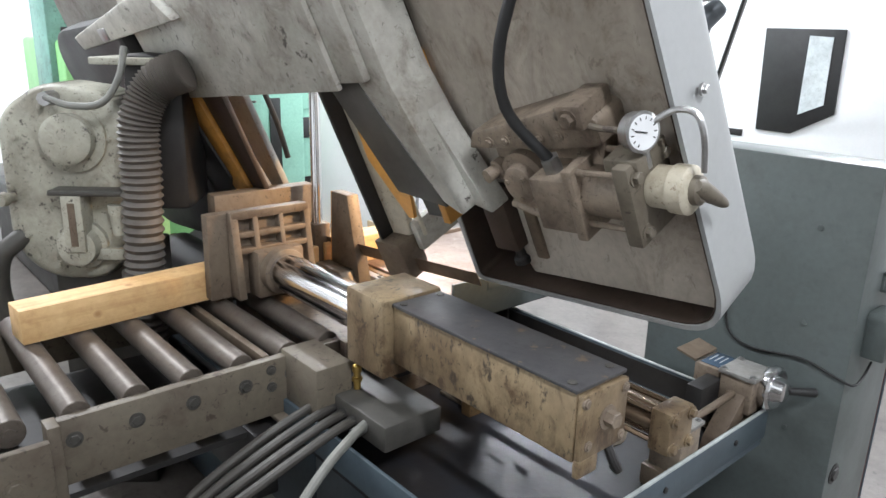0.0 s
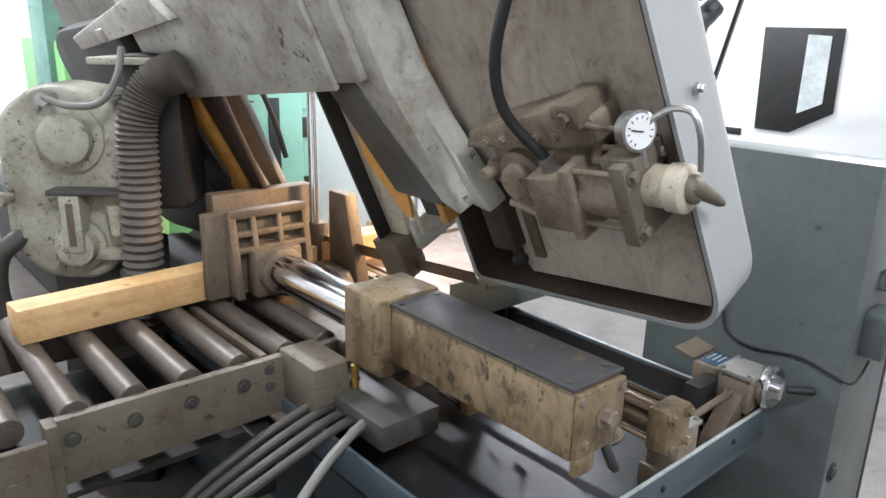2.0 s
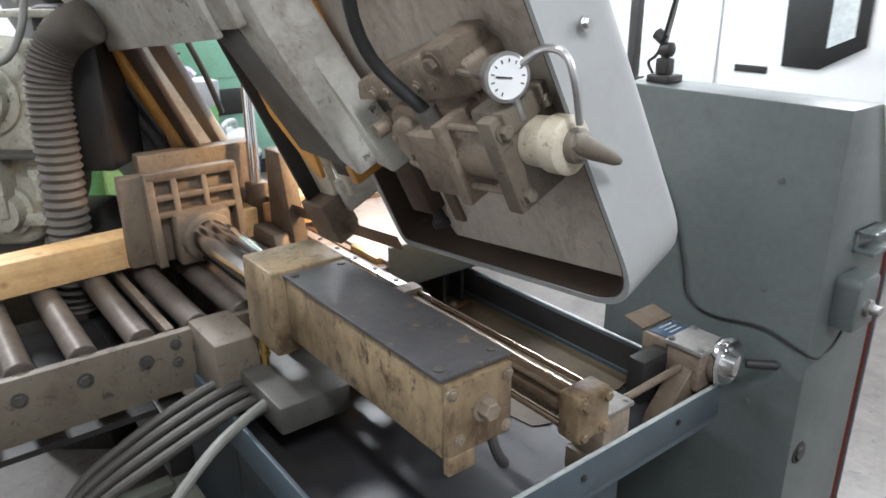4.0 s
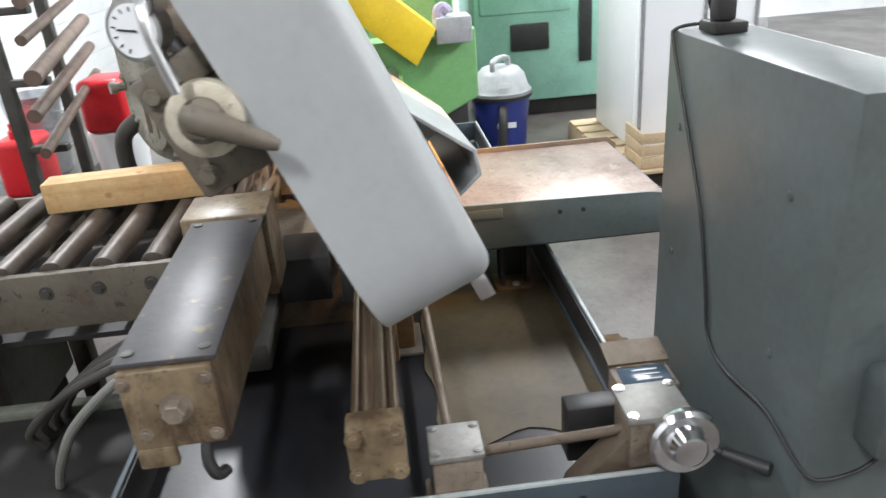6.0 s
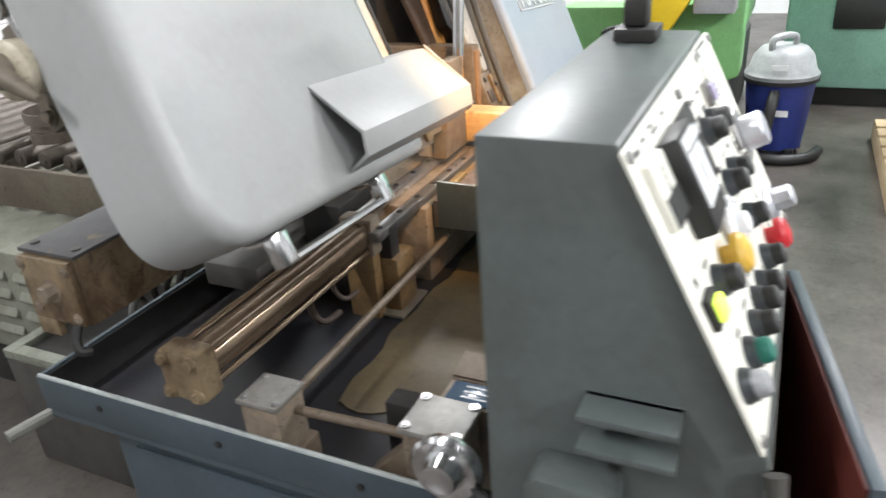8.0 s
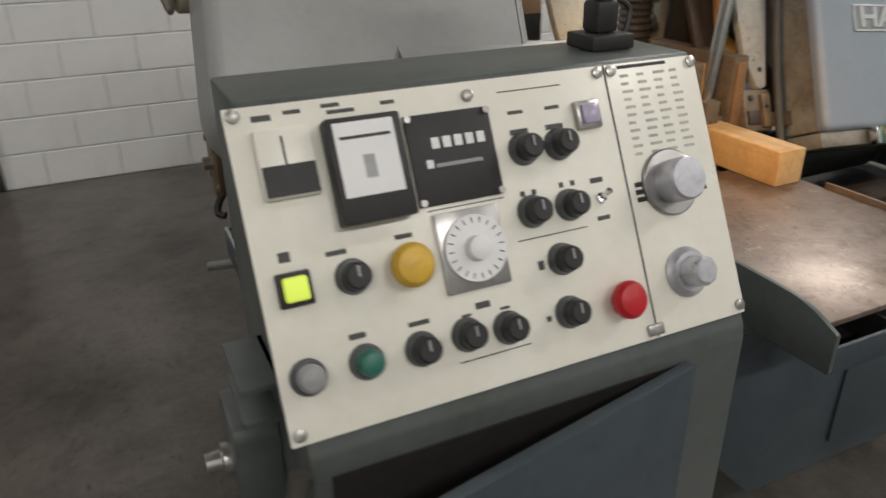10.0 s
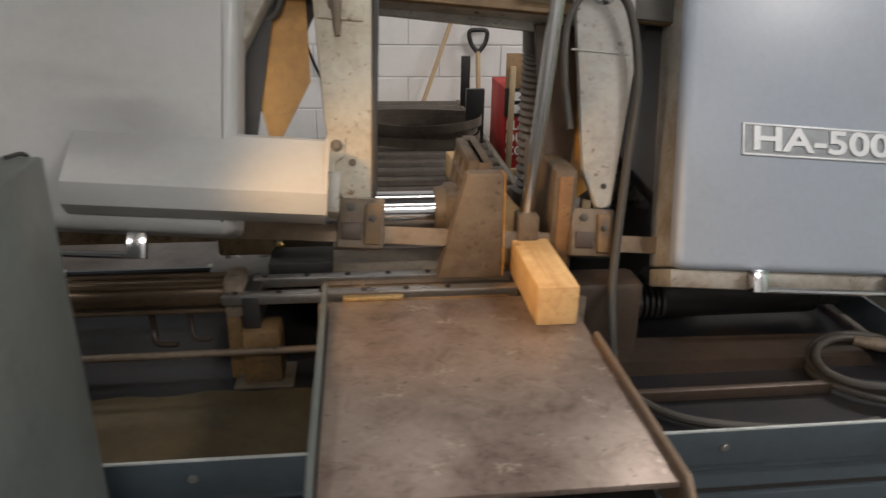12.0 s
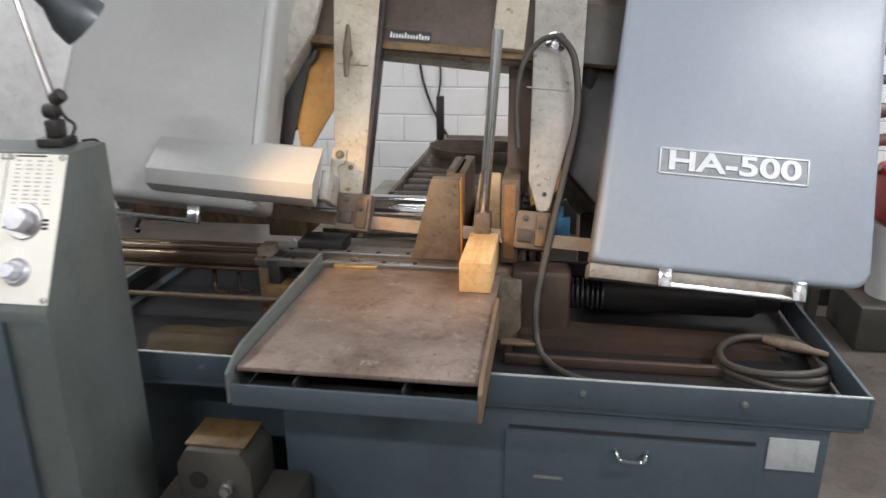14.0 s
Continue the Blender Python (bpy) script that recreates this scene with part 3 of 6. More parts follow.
# ---- vise ----
vise = thing("hydraulic_vise", (-0.4, 0.4, 0.55), "oil-stained cream hydraulic vise with a chrome ram", "vise")
VS = Matrix.Translation((0, -0.027, 0.010))
cov = part("cylinder_cover", box(-0.812, -0.30, 0.346, 0.478, 0.812, 0.948, 0.005), TANBOX, vise, "cream cylinder cover streaked with oil", m=VS)
part("cover_top", box(-0.815, -0.30, 0.341, 0.482, 0.947, 0.955, 0.002), TOPBLACK, vise, "dark oily top plate", m=VS)
part("valve_head", box(-0.298, -0.155, 0.335, 0.507, 0.775, 0.962, 0.008), TANBOX, vise, "flaking cream paint", m=VS)
end = part("end_plate", box(-0.826, -0.812, 0.347, 0.476, 0.818, 0.945, 0.004), TANBOX, vise, m=VS)
part("end_tab", box(-0.826, -0.812, 0.422, 0.476, 0.785, 0.82, 0.003), TANBOX, vise, m=VS)
local_bolt("end_plug", (-0.826, 0.405, 0.885), (-1, 0, 0), 0.016, GRIMY_BROWN, vise, VS, 0.022)
for by, bz in ((0.358, 0.928), (0.468, 0.93), (0.36, 0.835), (0.455, 0.845)):
    local_bolt("end_bolt", (-0.826, by, bz), (-1, 0, 0), 0.007, GRIMY_BROWN, vise, VS, 0.005)
part("end_elbow", tube([(-0.815, 0.38, 0.815), (-0.83, 0.38, 0.79), (-0.835, 0.37, 0.77), (-0.82, 0.36, 0.765)], 0.009, 10), DARK, vise, m=VS)
for bx, by in ((-0.79, 0.36), (-0.79, 0.465), (-0.32, 0.36), (-0.32, 0.465)):
    local_bolt("cover_screw", (bx, by, 0.955), (0, 0, 1), 0.006, DARK_GRIME, vise, VS, 0.003)
part("ram", lathe([(0, 0.055), (0.47, 0.055)], (-0.16, 0.42, 0.862), (0.31, 0.42, 0.862), 32), CHROME, vise, "bright chrome vise ram", m=VS)
part("ram_collar", lathe([(0, 0.060), (0.004, 0.066), (0.03, 0.070)], (0.277, 0.42, 0.862), (0.307, 0.42, 0.862), 32), RUSTY, vise, m=VS)
# ribbed moving jaw
jaw = part("moving_jaw", box(0.378, 0.416, 0.295, 0.605, 0.782, 1.03, 0.005), RUSTY, vise, "brown ribbed cast iron jaw", m=VS)
part("jaw_web", prism([(0.365, 0.79), (0.396, 0.79), (0.396, 1.03), (0.375, 1.03)], "y", 0.30, 0.545, 0.003), RUSTY, vise, m=VS)
for ry0, ry1 in ((0.525, 0.548), (0.465, 0.482), (0.385, 0.40), (0.298, 0.318)):
    part("jaw_rib", prism([(0.315, 0.79), (0.37, 0.79), (0.38, 1.035), (0.355, 1.035)], "y", ry0, ry1, 0.003), RUSTY, vise, m=VS)
for rz0, rz1, rx in ((1.012, 1.037, 0.352), (0.960, 0.977, 0.345), (0.915, 0.932, 0.338)):
    part("jaw_rib", box(rx, 0.375, 0.30, 0.545, rz0, rz1, 0.004), RUSTY, vise, m=VS)
part("ram_boss", box(0.305, 0.375, 0.345, 0.495, 0.785, 0.925, 0.012), RUSTY, vise, m=VS)
part("fixed_jaw", box(0.545, 0.60, 0.135, 0.48, 0.782, 1.055, 0.006), RUSTY, vise)
part("fixed_jaw_strip", box(0.555, 0.59, 0.128, 0.136, 0.80, 1.04, 0.003), RUST_ORANGE, vise)
part("jaw_wedge", prism([(0.26, 0.79), (0.42, 0.79), (0.415, 1.056), (0.327, 1.056)], "y", 0.112, 0.156, 0.005), RUSTY, vise, "brown tapered steel jaw plate")
part("wedge_edge", prism([(0.421, 0.792), (0.424, 0.792), (0.419, 1.054), (0.416, 1.054)], "y", 0.114, 0.154), ORANGE, vise, "ochre painted wedge edge")
part("wedge_foot", prism([(0.27, 0.79), (0.44, 0.79), (0.425, 0.83), (0.29, 0.83)], "y", 0.158, 0.21, 0.004), RUSTY, vise)
# feed cylinder
FS = Matrix.Translation((-0.013, -0.019, 0.004))
cylp = part("feed_cylinder", lathe([(0, 0.036), (0.58, 0.036)], (-0.78, 0.135, 0.768), (-0.2, 0.135, 0.768), 28), GLOSS_BROWN, vise, "oily brown hydraulic cylinder tube", m=FS)
for ty, tz in ((0.105, 0.80), (0.165, 0.80), (0.105, 0.735), (0.165, 0.735)):
    part("tie_rod", cyl((-0.80, ty, tz), (-0.2, ty, tz), 0.0065, 10), GLOSS_BROWN, vise, m=FS)
    local_bolt("tie_nut", (-0.815, ty, tz), (-1, 0, 0), 0.010, TANBOX, vise, FS, 0.010)
part("cylinder_end", box(-0.815, -0.765, 0.092, 0.178, 0.72, 0.815, 0.006), TANBOX, vise, m=FS)
part("cylinder_end", box(-0.235, -0.19, 0.092, 0.178, 0.72, 0.815, 0.006), GRIMY_BROWN, vise, m=FS)
part("cylinder_stand", box(-0.235, -0.20, 0.095, 0.175, 0.55, 0.725, 0.005), OCHRE_DIRT, vise, m=FS)
part("small_pipe", tube([(-0.42, 0.15, 0.735), (-0.42, 0.15, 0.67), (-0.41, 0.13, 0.64), (-0.36, 0.12, 0.64)], 0.008, 8), DARK_BROWN, vise, m=FS)
part("small_pipe", tube([(-0.33, 0.15, 0.735), (-0.33, 0.15, 0.68), (-0.32, 0.13, 0.65), (-0.28, 0.12, 0.65)], 0.006, 8), DARK_BROWN, vise, m=FS)
# mounting block, manifold and hoses
part("mount_block", box(-0.15, 0.02, 0.46, 0.56, 0.63, 0.775, 0.006), GRIMY, vise)
part("mount_shelf", box(-0.05, 0.12, 0.50, 0.60, 0.60, 0.612, 0.003), GRIMY, vise)
part("shelf_bolt", lathe([(0, 0.012), (0.03, 0.012), (0.031, 0.02), (0.05, 0.02)], (0.12, 0.57, 0.59), (0.17, 0.58, 0.585), 10), GRIMY, vise)
part("manifold", box(-0.35, -0.04, 0.345, 0.51, 0.635, 0.70, 0.006), DARK_GRIME, vise)
part("brass_fitting", lathe([(0, 0.009), (0.02, 0.009), (0.021, 0.013), (0.03, 0.013), (0.031, 0.009), (0.045, 0.009), (0.046, 0.012), (0.06, 0.012), (0.065, 0.006)], (-0.155, 0.45, 0.70), (-0.155, 0.45, 0.80), 12), BRASS, vise, "small brass pipe fitting")
rh = random.Random(2)
for k in range(5):
    x0 = -0.10 - 0.042 * k
    hose = HOSE if k < 4 else HOSE_GREY
    pts = [(x0, 0.50, 0.665), (x0 - 0.015, 0.58, 0.662), (x0 - 0.01, 0.70 + 0.012 * k, 0.62 - 0.004 * k), (x0 + 0.02, 0.84 + 0.01 * k, 0.53), (x0 + 0.03, 0.92 + 0.015 * k, 0.44), (x0 + 0.05, 0.95, 0.385)]
    if k == 4:
        pts = [(x0, 0.50, 0.675), (x0 - 0.03, 0.56, 0.675), (x0 - 0.07, 0.66, 0.65), (x0 - 0.09, 0.77, 0.56), (x0 - 0.08, 0.83, 0.46), (x0 - 0.06, 0.86, 0.385)]
    h_ = part("hydraulic_hose", tube(pts, 0.011, 10), hose, vise)
    part("hose_nut", cyl((x0, 0.495, 0.667), (x0 - 0.008, 0.545, 0.664), 0.013, 6), STEEL if k == 4 else DARK, vise)

# ---- length stop with handwheel ----
stop = thing("length_stop", (-0.74, -0.2, 0.556), "steel length stop with a handwheel and a dial counter", "length stop")
part("gear_box", box(-0.777, -0.70, -0.042, 0.036, 0.605, 0.712, 0.004), GRIMY_BROWN, stop, m=pose(-0.013, 0, 0))
part("gear_lid", box(-0.782, -0.697, -0.046, 0.040, 0.712, 0.722, 0.002), LID_STEEL, stop, m=pose(-0.013, 0, 0))
for bx, by in ((-0.783, -0.036), (-0.783, 0.03), (-0.721, -0.036), (-0.721, 0.03)):
    bolt("lid_screw", (bx, by, 0.722), (0, 0, 1), 0.005, STEEL, stop, 0.004)
part("gear_foot", box(-0.765, -0.69, -0.055, 0.05, 0.556, 0.61, 0.006), RUSTY, stop, m=pose(-0.013, 0, 0))
part("screw_rod", cyl((-0.70, 0.0, 0.668), (0.02, 0.01, 0.668), 0.009, 12), RUSTY, stop)
part("cross_rod", cyl((-0.738, -0.042, 0.68), (-0.738, -0.295, 0.69), 0.009, 12), RUSTY, stop)
part("stop_box", box(-0.785, -0.70, -0.375, -0.28, 0.645, 0.735, 0.004), GRIMY_BROWN, stop)
part("stop_lid", box(-0.79, -0.695, -0.38, -0.275, 0.735, 0.746, 0.002), LID_STEEL, stop)
for bx, by in ((-0.78, -0.38), (-0.78, -0.295), (-0.705, -0.38), (-0.705, -0.295)):
    bolt("lid_screw", (bx, by + 0.01, 0.746), (0, 0, 1), 0.006, STEEL, stop, 0.005)
part("bracket", prism([(-0.175, 0.556), (-0.33, 0.556), (-0.33, 0.70), (-0.285, 0.70), (-0.19, 0.60)], "x", -0.77, -0.72, 0.004), RUSTY, stop)
part("bracket_plate", box(-0.70, -0.655, -0.30, -0.20, 0.60, 0.71, 0.004), DARK, stop)
part("counter_stem", box(-0.71, -0.66, -0.385, -0.295, 0.60, 0.75, 0.004), GRIMY_BROWN, stop, m=pose(0.035, -0.005, -0.055))
counter = part("counter", box(-0.725, -0.655, -0.395, -0.29, 0.735, 0.785, 0.004), GRIMY_BROWN, stop, m=pose(0.035, -0.005, -0.055))
part("counter_glass", box(-0.718, -0.665, -0.387, -0.300, 0.785, 0.7875, 0.001), BLUE_GLASS, counter, m=pose(0.035, -0.005, -0.055))
for k in range(3):
    part("dial_bar", box(-0.706 + 0.014 * k, -0.7025 + 0.014 * k, -0.37, -0.325, 0.788, 0.7885), SILVER, counter, m=pose(0.035, -0.005, -0.055))
part("counter_flap", prism([(-0.655, 0.785), (-0.60, 0.797), (-0.599, 0.803), (-0.656, 0.791)], "y", -0.40, -0.29), RUSTY, stop, m=pose(0.035, -0.005, -0.055))
wheel = part("handwheel", lathe([(0, 0.03), (0.012, 0.052), (0.022, 0.058), (0.034, 0.058), (0.04, 0.052), (0.036, 0.035), (0.05, 0.03), (0.06, 0.026), (0.062, 0.02)], (-0.772, -0.361, 0.702), (-0.852, -0.361, 0.705), 36), CHROME, stop, "turned bright steel handwheel")
part("crank", lathe([(0, 0.006), (0.02, 0.006), (0.022, 0.010), (0.09, 0.012), (0.095, 0.008)], (-0.802, -0.402, 0.685), (-0.862, -0.472, 0.680), 12), BLACK, wheel)

# ---- console ----
console = thing("control_console", (-0.64, -0.6, 0), "grey sheet steel control console with a sloping cream panel", "control console")
cx0, cx1 = -0.920, -0.352
part("cabinet", prism([(-0.483, 0.02), (-0.483, 1.265), (-0.622, 1.265), (-0.782, 0.95), (-0.785, 0.93), (-0.785, 0.02)], "x", cx0, cx1, 0.004), GREY, console)
part("plinth", box(cx0 + 0.02, cx1 - 0.02, -0.77, -0.50, 0.0, 0.022), DARK, console)
# the cabinet is solid: this dark sheet paints the shade inside it
part("inside_shade", box(-0.90, -0.455, -0.7875, -0.784, 0.08, 0.925), DARK, console, "dark sheet painted in for the shaded inside of the console")
swing = Matrix.Translation((-0.45, -0.788, 0)) @ pose(0, 0, 0, 0, 0, 11.0)
door = part("door", box(-0.46, 0.0, -0.016, -0.0, 0.08, 0.93, 0.002), GREY_BLUE, console, "grey console door standing ajar", m=swing)
part("door_inside", box(-0.455, -0.005, 0.0005, 0.003, 0.085, 0.925), MAROON, door, "red-brown primer on the inside of the door", m=swing)
for sz in (0.55, 0.85, 1.1):
    bolt("side_screw", (-0.80, -0.483, sz), (0, 1, 0), 0.005, GREY, console, 0.003)
    bolt("side_screw", (-0.42, -0.483, sz), (0, 1, 0), 0.005, GREY, console, 0.003)
# panel plate and its fittings, in a frame that lies on the slope
S = Matrix.Translation((-0.352, -0.622, 1.265)) @ Matrix(((1, 0, 0, 0), (0, -0.451, -0.8927, 0), (0, -0.8927, 0.451, 0), (0, 0, 0, 1)))


def on(x):
    return (x + 0.352) * 0.965


plate = part("panel_plate", box(on(-0.955), 0.0, 0.006, 0.336, 0.0015, 0.006, 0.001), PANEL, console, "cream enamelled instrument panel", m=S)
part("panel_seam", box(on(-0.497), on(-0.495), 0.006, 0.334, 0.0055, 0.0067), DARK, plate, m=S)
for sx, sy in ((-0.945, 0.014), (-0.36, 0.014), (-0.945, 0.325), (-0.36, 0.325), (-0.507, 0.014), (-0.487, 0.014)):
    part("panel_screw", lathe([(0, 0.007), (0.003, 0.007), (0.004, 0.004)], (on(sx), sy, 0.006), (on(sx), sy, 0.02), 10), STEEL, plate, m=S)
amm = part("ammeter", box(on(-0.931), on(-0.873), 0.031, 0.1, 0.006, 0.016, 0.003), PANEL, console, "square ammeter with a black lower half", m=S)
part("meter_mask", box(on(-0.929), on(-0.875), 0.068, 0.098, 0.016, 0.0175), BLACK, amm, m=S)
part("needle", box(on(-0.905), on(-0.903), 0.040, 0.068, 0.0162, 0.017), BLACK, amm, m=S)
rec = part("meter", box(on(-0.862), on(-0.780), 0.032, 0.138, 0.006, 0.03, 0.003), BLACK, console, "black framed meter with a white scale", m=S)
part("scale", box(on(-0.855), on(-0.790), 0.038, 0.112, 0.03, 0.0312), WHITE, rec, m=S)
part("scale_bar", box(on(-0.85), on(-0.795), 0.052, 0.055, 0.0313, 0.0318), BLACK, rec, m=S)
part("scale_block", box(on(-0.829), on(-0.817), 0.072, 0.095, 0.0313, 0.0318), SILVER, rec, m=S)
cnt = part("counter_plate", box(on(-0.770), on(-0.666), 0.036, 0.133, 0.006, 0.010, 0.001), BLACK, console, "black digit counter plate", m=S)
for k in range(5):
    part("digit_window", box(on(-0.743 + 0.014 * k), on(-0.7335 + 0.014 * k), 0.062, 0.074, 0.010, 0.0108), WHITE, cnt, m=S)
part("digit_window", box(on(-0.753), on(-0.745), 0.085, 0.094, 0.010, 0.0108), WHITE, cnt, m=S)
part("counter_bar", box(on(-0.742), on(-0.685), 0.090, 0.094, 0.010, 0.0106), SILVER, cnt, m=S)
for sx, sy in ((-0.766, 0.04), (-0.670, 0.04), (-0.766, 0.129), (-0.670, 0.129)):
    part("panel_screw", cyl((on(sx), sy, 0.01), (on(sx), sy, 0.013), 0.004, 8), STEEL, cnt, m=S)
dial = part("timer", box(on(-0.759), on(-0.68), 0.142, 0.229, 0.006, 0.011, 0.002), STEEL, console, "round white timer dial on a steel plate", m=S)
part("dial_face", cyl((on(-0.718), 0.185, 0.011), (on(-0.718), 0.185, 0.017), 0.036, 36), WHITE, dial, m=S)
part("dial_knob", lathe([(0, 0.014), (0.012, 0.013), (0.014, 0.009)], (on(-0.718), 0.185, 0.017), (on(-0.718), 0.185, 0.04), 20), WHITE, dial, m=S)
for k in range(20):
    a = 2 * math.pi * k / 20
    part("dial_mark", box(-0.0006, 0.0006, 0.027, 0.033, 0.0171, 0.0175), BLACK, dial, m=S @ pose(on(-0.718), 0.185, 0, 0, 0, math.degrees(a)))


def knob(x, y, material=None, dome=False, name="switch_knob"):
    """A round switch with a bright collar."""
    c = part("switch", lathe([(0, 0.0185), (0.004, 0.0185), (0.008, 0.0165), (0.012, 0.0165)], (on(x), y, 0.006), (on(x), y, 0.03), 20), GUNMETAL, console, m=S)
    prof = [(0, 0.0145), (0.013, 0.0135), (0.015, 0.0115)] if not dome else [(0, 0.014), (0.008, 0.014), (0.013, 0.011), (0.015, 0.005)]
    part(name, lathe(prof, (on(x), y, 0.018), (on(x), y, 0.05), 20), material or BLACK, c, m=S)
    if material is None:
        part("pointer", box(on(x) - 0.0012, on(x) + 0.0012, y - 0.010, y + 0.001, 0.034, 0.0345), SILVER, c, m=S)


for kx, ky in ((-0.63, 0.089), (-0.582, 0.09), (-0.635, 0.159), (-0.584, 0.16), (-0.609, 0.218), (-0.613, 0.278), (-0.859, 0.187), (-0.801, 0.275), (-0.746, 0.273), (-0.695, 0.277)):
    knob(kx, ky)
knob(-0.863, 0.273, GREEN_BUTTON, True, "push_button")
knob(-0.925, 0.273, SILVER, True, "push_button")
for kx, ky, r, mt, lb in ((-0.798, 0.188, 0.023, YELLOW_CAP, "yellow mushroom push button"), (-0.54, 0.28, 0.022, RED, "red mushroom stop button")):
    part("mushroom_button", lathe([(0, 0.012), (0.014, 0.012), (0.015, r), (0.022, r), (0.028, r * 0.8), (0.031, r * 0.3)], (on(kx), ky, 0.006), (on(kx), ky, 0.05), 24), mt, console, lb, m=S)
lit = part("pilot_lamp", box(on(-0.938), on(-0.903), 0.170, 0.204, 0.006, 0.014, 0.002), BLACK, console, "lit yellow-green pilot lamp", m=S)
part("lens", box(on(-0.933), on(-0.908), 0.175, 0.199, 0.014, 0.022, 0.003), LIT, lit, m=S)
btn = part("lens_button", box(on(-0.552), on(-0.518), 0.045, 0.078, 0.006, 0.014, 0.002), STEEL, console, "square lilac lens button", m=S)
part("lens", box(on(-0.547), on(-0.523), 0.05, 0.073, 0.014, 0.02, 0.003), LILAC, btn, m=S)
part("toggle", lathe([(0, 0.007), (0.004, 0.006), (0.005, 0.003), (0.022, 0.004), (0.024, 0.002)], (on(-0.538), 0.16, 0.006), (on(-0.538), 0.152, 0.03), 10), CHROME, console, "small toggle switch", m=S)
part("indicator", lathe([(0, 0.007), (0.005, 0.006), (0.006, 0.003)], (on(-0.687), 0.022, 0.006), (on(-0.687), 0.022, 0.02), 12), STEEL, console, m=S)
big = part("speed_knob", lathe([(0, 0.041), (0.004, 0.041), (0.006, 0.039)], (on(-0.432), 0.157, 0.006), (on(-0.432), 0.157, 0.03), 36), STEEL, console, "large silver speed knob", m=S)
part("knob_cap", lathe([(0, 0.026), (0.028, 0.026), (0.031, 0.0235)], (on(-0.432), 0.157, 0.012), (on(-0.432), 0.157, 0.05), 36), SILVER_CAP, big, m=S)
sm = part("feed_knob", lathe([(0, 0.031), (0.003, 0.031), (0.006, 0.027), (0.010, 0.024)], (on(-0.434), 0.268, 0.006), (on(-0.434), 0.268, 0.03), 36), SILVER_CAP, console, "silver hexagonal feed knob", m=S)
part("knob_cap", lathe([(0, 0.019), (0.024, 0.018), (0.027, 0.015)], (on(-0.434), 0.268, 0.016), (on(-0.434), 0.268, 0.05), 8), SILVER_CAP, sm, m=S)
for sx0, sx1 in ((-0.485, -0.471), (-0.390, -0.374)):
    for k in range(3):
        part("scale_bar", box(on(sx0), on(sx1), 0.150 + 0.009 * k, 0.156 + 0.009 * k, 0.006, 0.0066), BLACK, plate, m=S)
# unreadable print, as plain bars
rp = random.Random(7)
for col in range(4):
    for row in range(11):
        w = rp.uniform(0.010, 0.019)
        part("print_bar", box(on(-0.474 + 0.026 * col), on(-0.474 + 0.026 * col + w), 0.020 + 0.0095 * row, 0.0235 + 0.0095 * row, 0.006, 0.0063), PRINT, plate, m=S)
part("print_bar", box(on(-0.476), on(-0.40), 0.009, 0.013, 0.006, 0.0064), BLACK, plate, m=S)
for bx, by, bw, bh in ((-0.928, 0.016, 0.02, 0.006), (-0.895, 0.014, 0.018, 0.004), (-0.855, 0.012, 0.02, 0.004), (-0.85, 0.019, 0.03, 0.004), (-0.79, 0.016, 0.016, 0.004), (-0.642, 0.066, 0.024, 0.006), (-0.594, 0.066, 0.024, 0.006), (-0.64, 0.045, 0.02, 0.004), (-0.59, 0.045, 0.02, 0.004), (-0.645, 0.135, 0.006, 0.006), (-0.63, 0.135, 0.006, 0.006), (-0.592, 0.133, 0.006, 0.006), (-0.576, 0.133, 0.006, 0.006), (-0.548, 0.135, 0.018, 0.006), (-0.548, 0.18, 0.018, 0.005), (-0.729, 0.243, 0.018, 0.007), (-0.876, 0.243, 0.018, 0.006), (-0.805, 0.155, 0.02, 0.005), (-0.93, 0.15, 0.012, 0.010), (-0.882, 0.158, 0.022, 0.005), (-0.81, 0.246, 0.024, 0.005), (-0.641, 0.215, 0.008, 0.010), (-0.644, 0.277, 0.006, 0.006), (-0.748, 0.252, 0.012, 0.003), (-0.70, 0.254, 0.012, 0.003)):
    part("print_bar", box(on(bx), on(bx + bw), by, by + bh, 0.006, 0.0064), PRINT_DARK, plate, m=S)
for bx0, bx1, by in ((-0.648, -0.562, 0.022), (-0.66, -0.565, 0.188), (-0.762, -0.667, 0.137), (-0.76, -0.67, 0.300)):
    part("print_line", box(on(bx0), on(bx1), by, by + 0.0012, 0.006, 0.0064), BLACK, plate, m=S)
part("panel_latch", box(on(-0.51), on(-0.487), 0.318, 0.332, 0.006, 0.011, 0.002), STEEL, console, m=S)
# brackets on the side of the console
br = bmesh.new()
box(cx0 - 0.045, cx0, -0.70, -0.60, 0.985, 0.993, 0.001, bm=br)
box(cx0 - 0.045, cx0, -0.70, -0.60, 0.943, 0.951, 0.001, bm=br)
box(cx0 - 0.006, cx0, -0.70, -0.60, 0.943, 0.993, bm=br)
part("cable_bracket", br, GREY, console, "open grey cable bracket")
sw = part("switch_box", prism([(-0.645, 0.78), (-0.545, 0.78), (-0.545, 0.888), (-0.555, 0.902), (-0.635, 0.902), (-0.645, 0.888)], "x", cx0 - 0.055, cx0, 0.006), GREY, console, "grey cast switch box")
part("switch_lever", lathe([(0, 0.02), (0.01, 0.02), (0.012, 0.013), (0.03, 0.012)], (cx0 - 0.055, -0.595, 0.83), (cx0 - 0.09, -0.595, 0.83), 16), STEEL, sw)
bolt("vent_plug", (cx0, -0.53, 0.45), (-1, 0, 0), 0.02, DARK, console, 0.008)
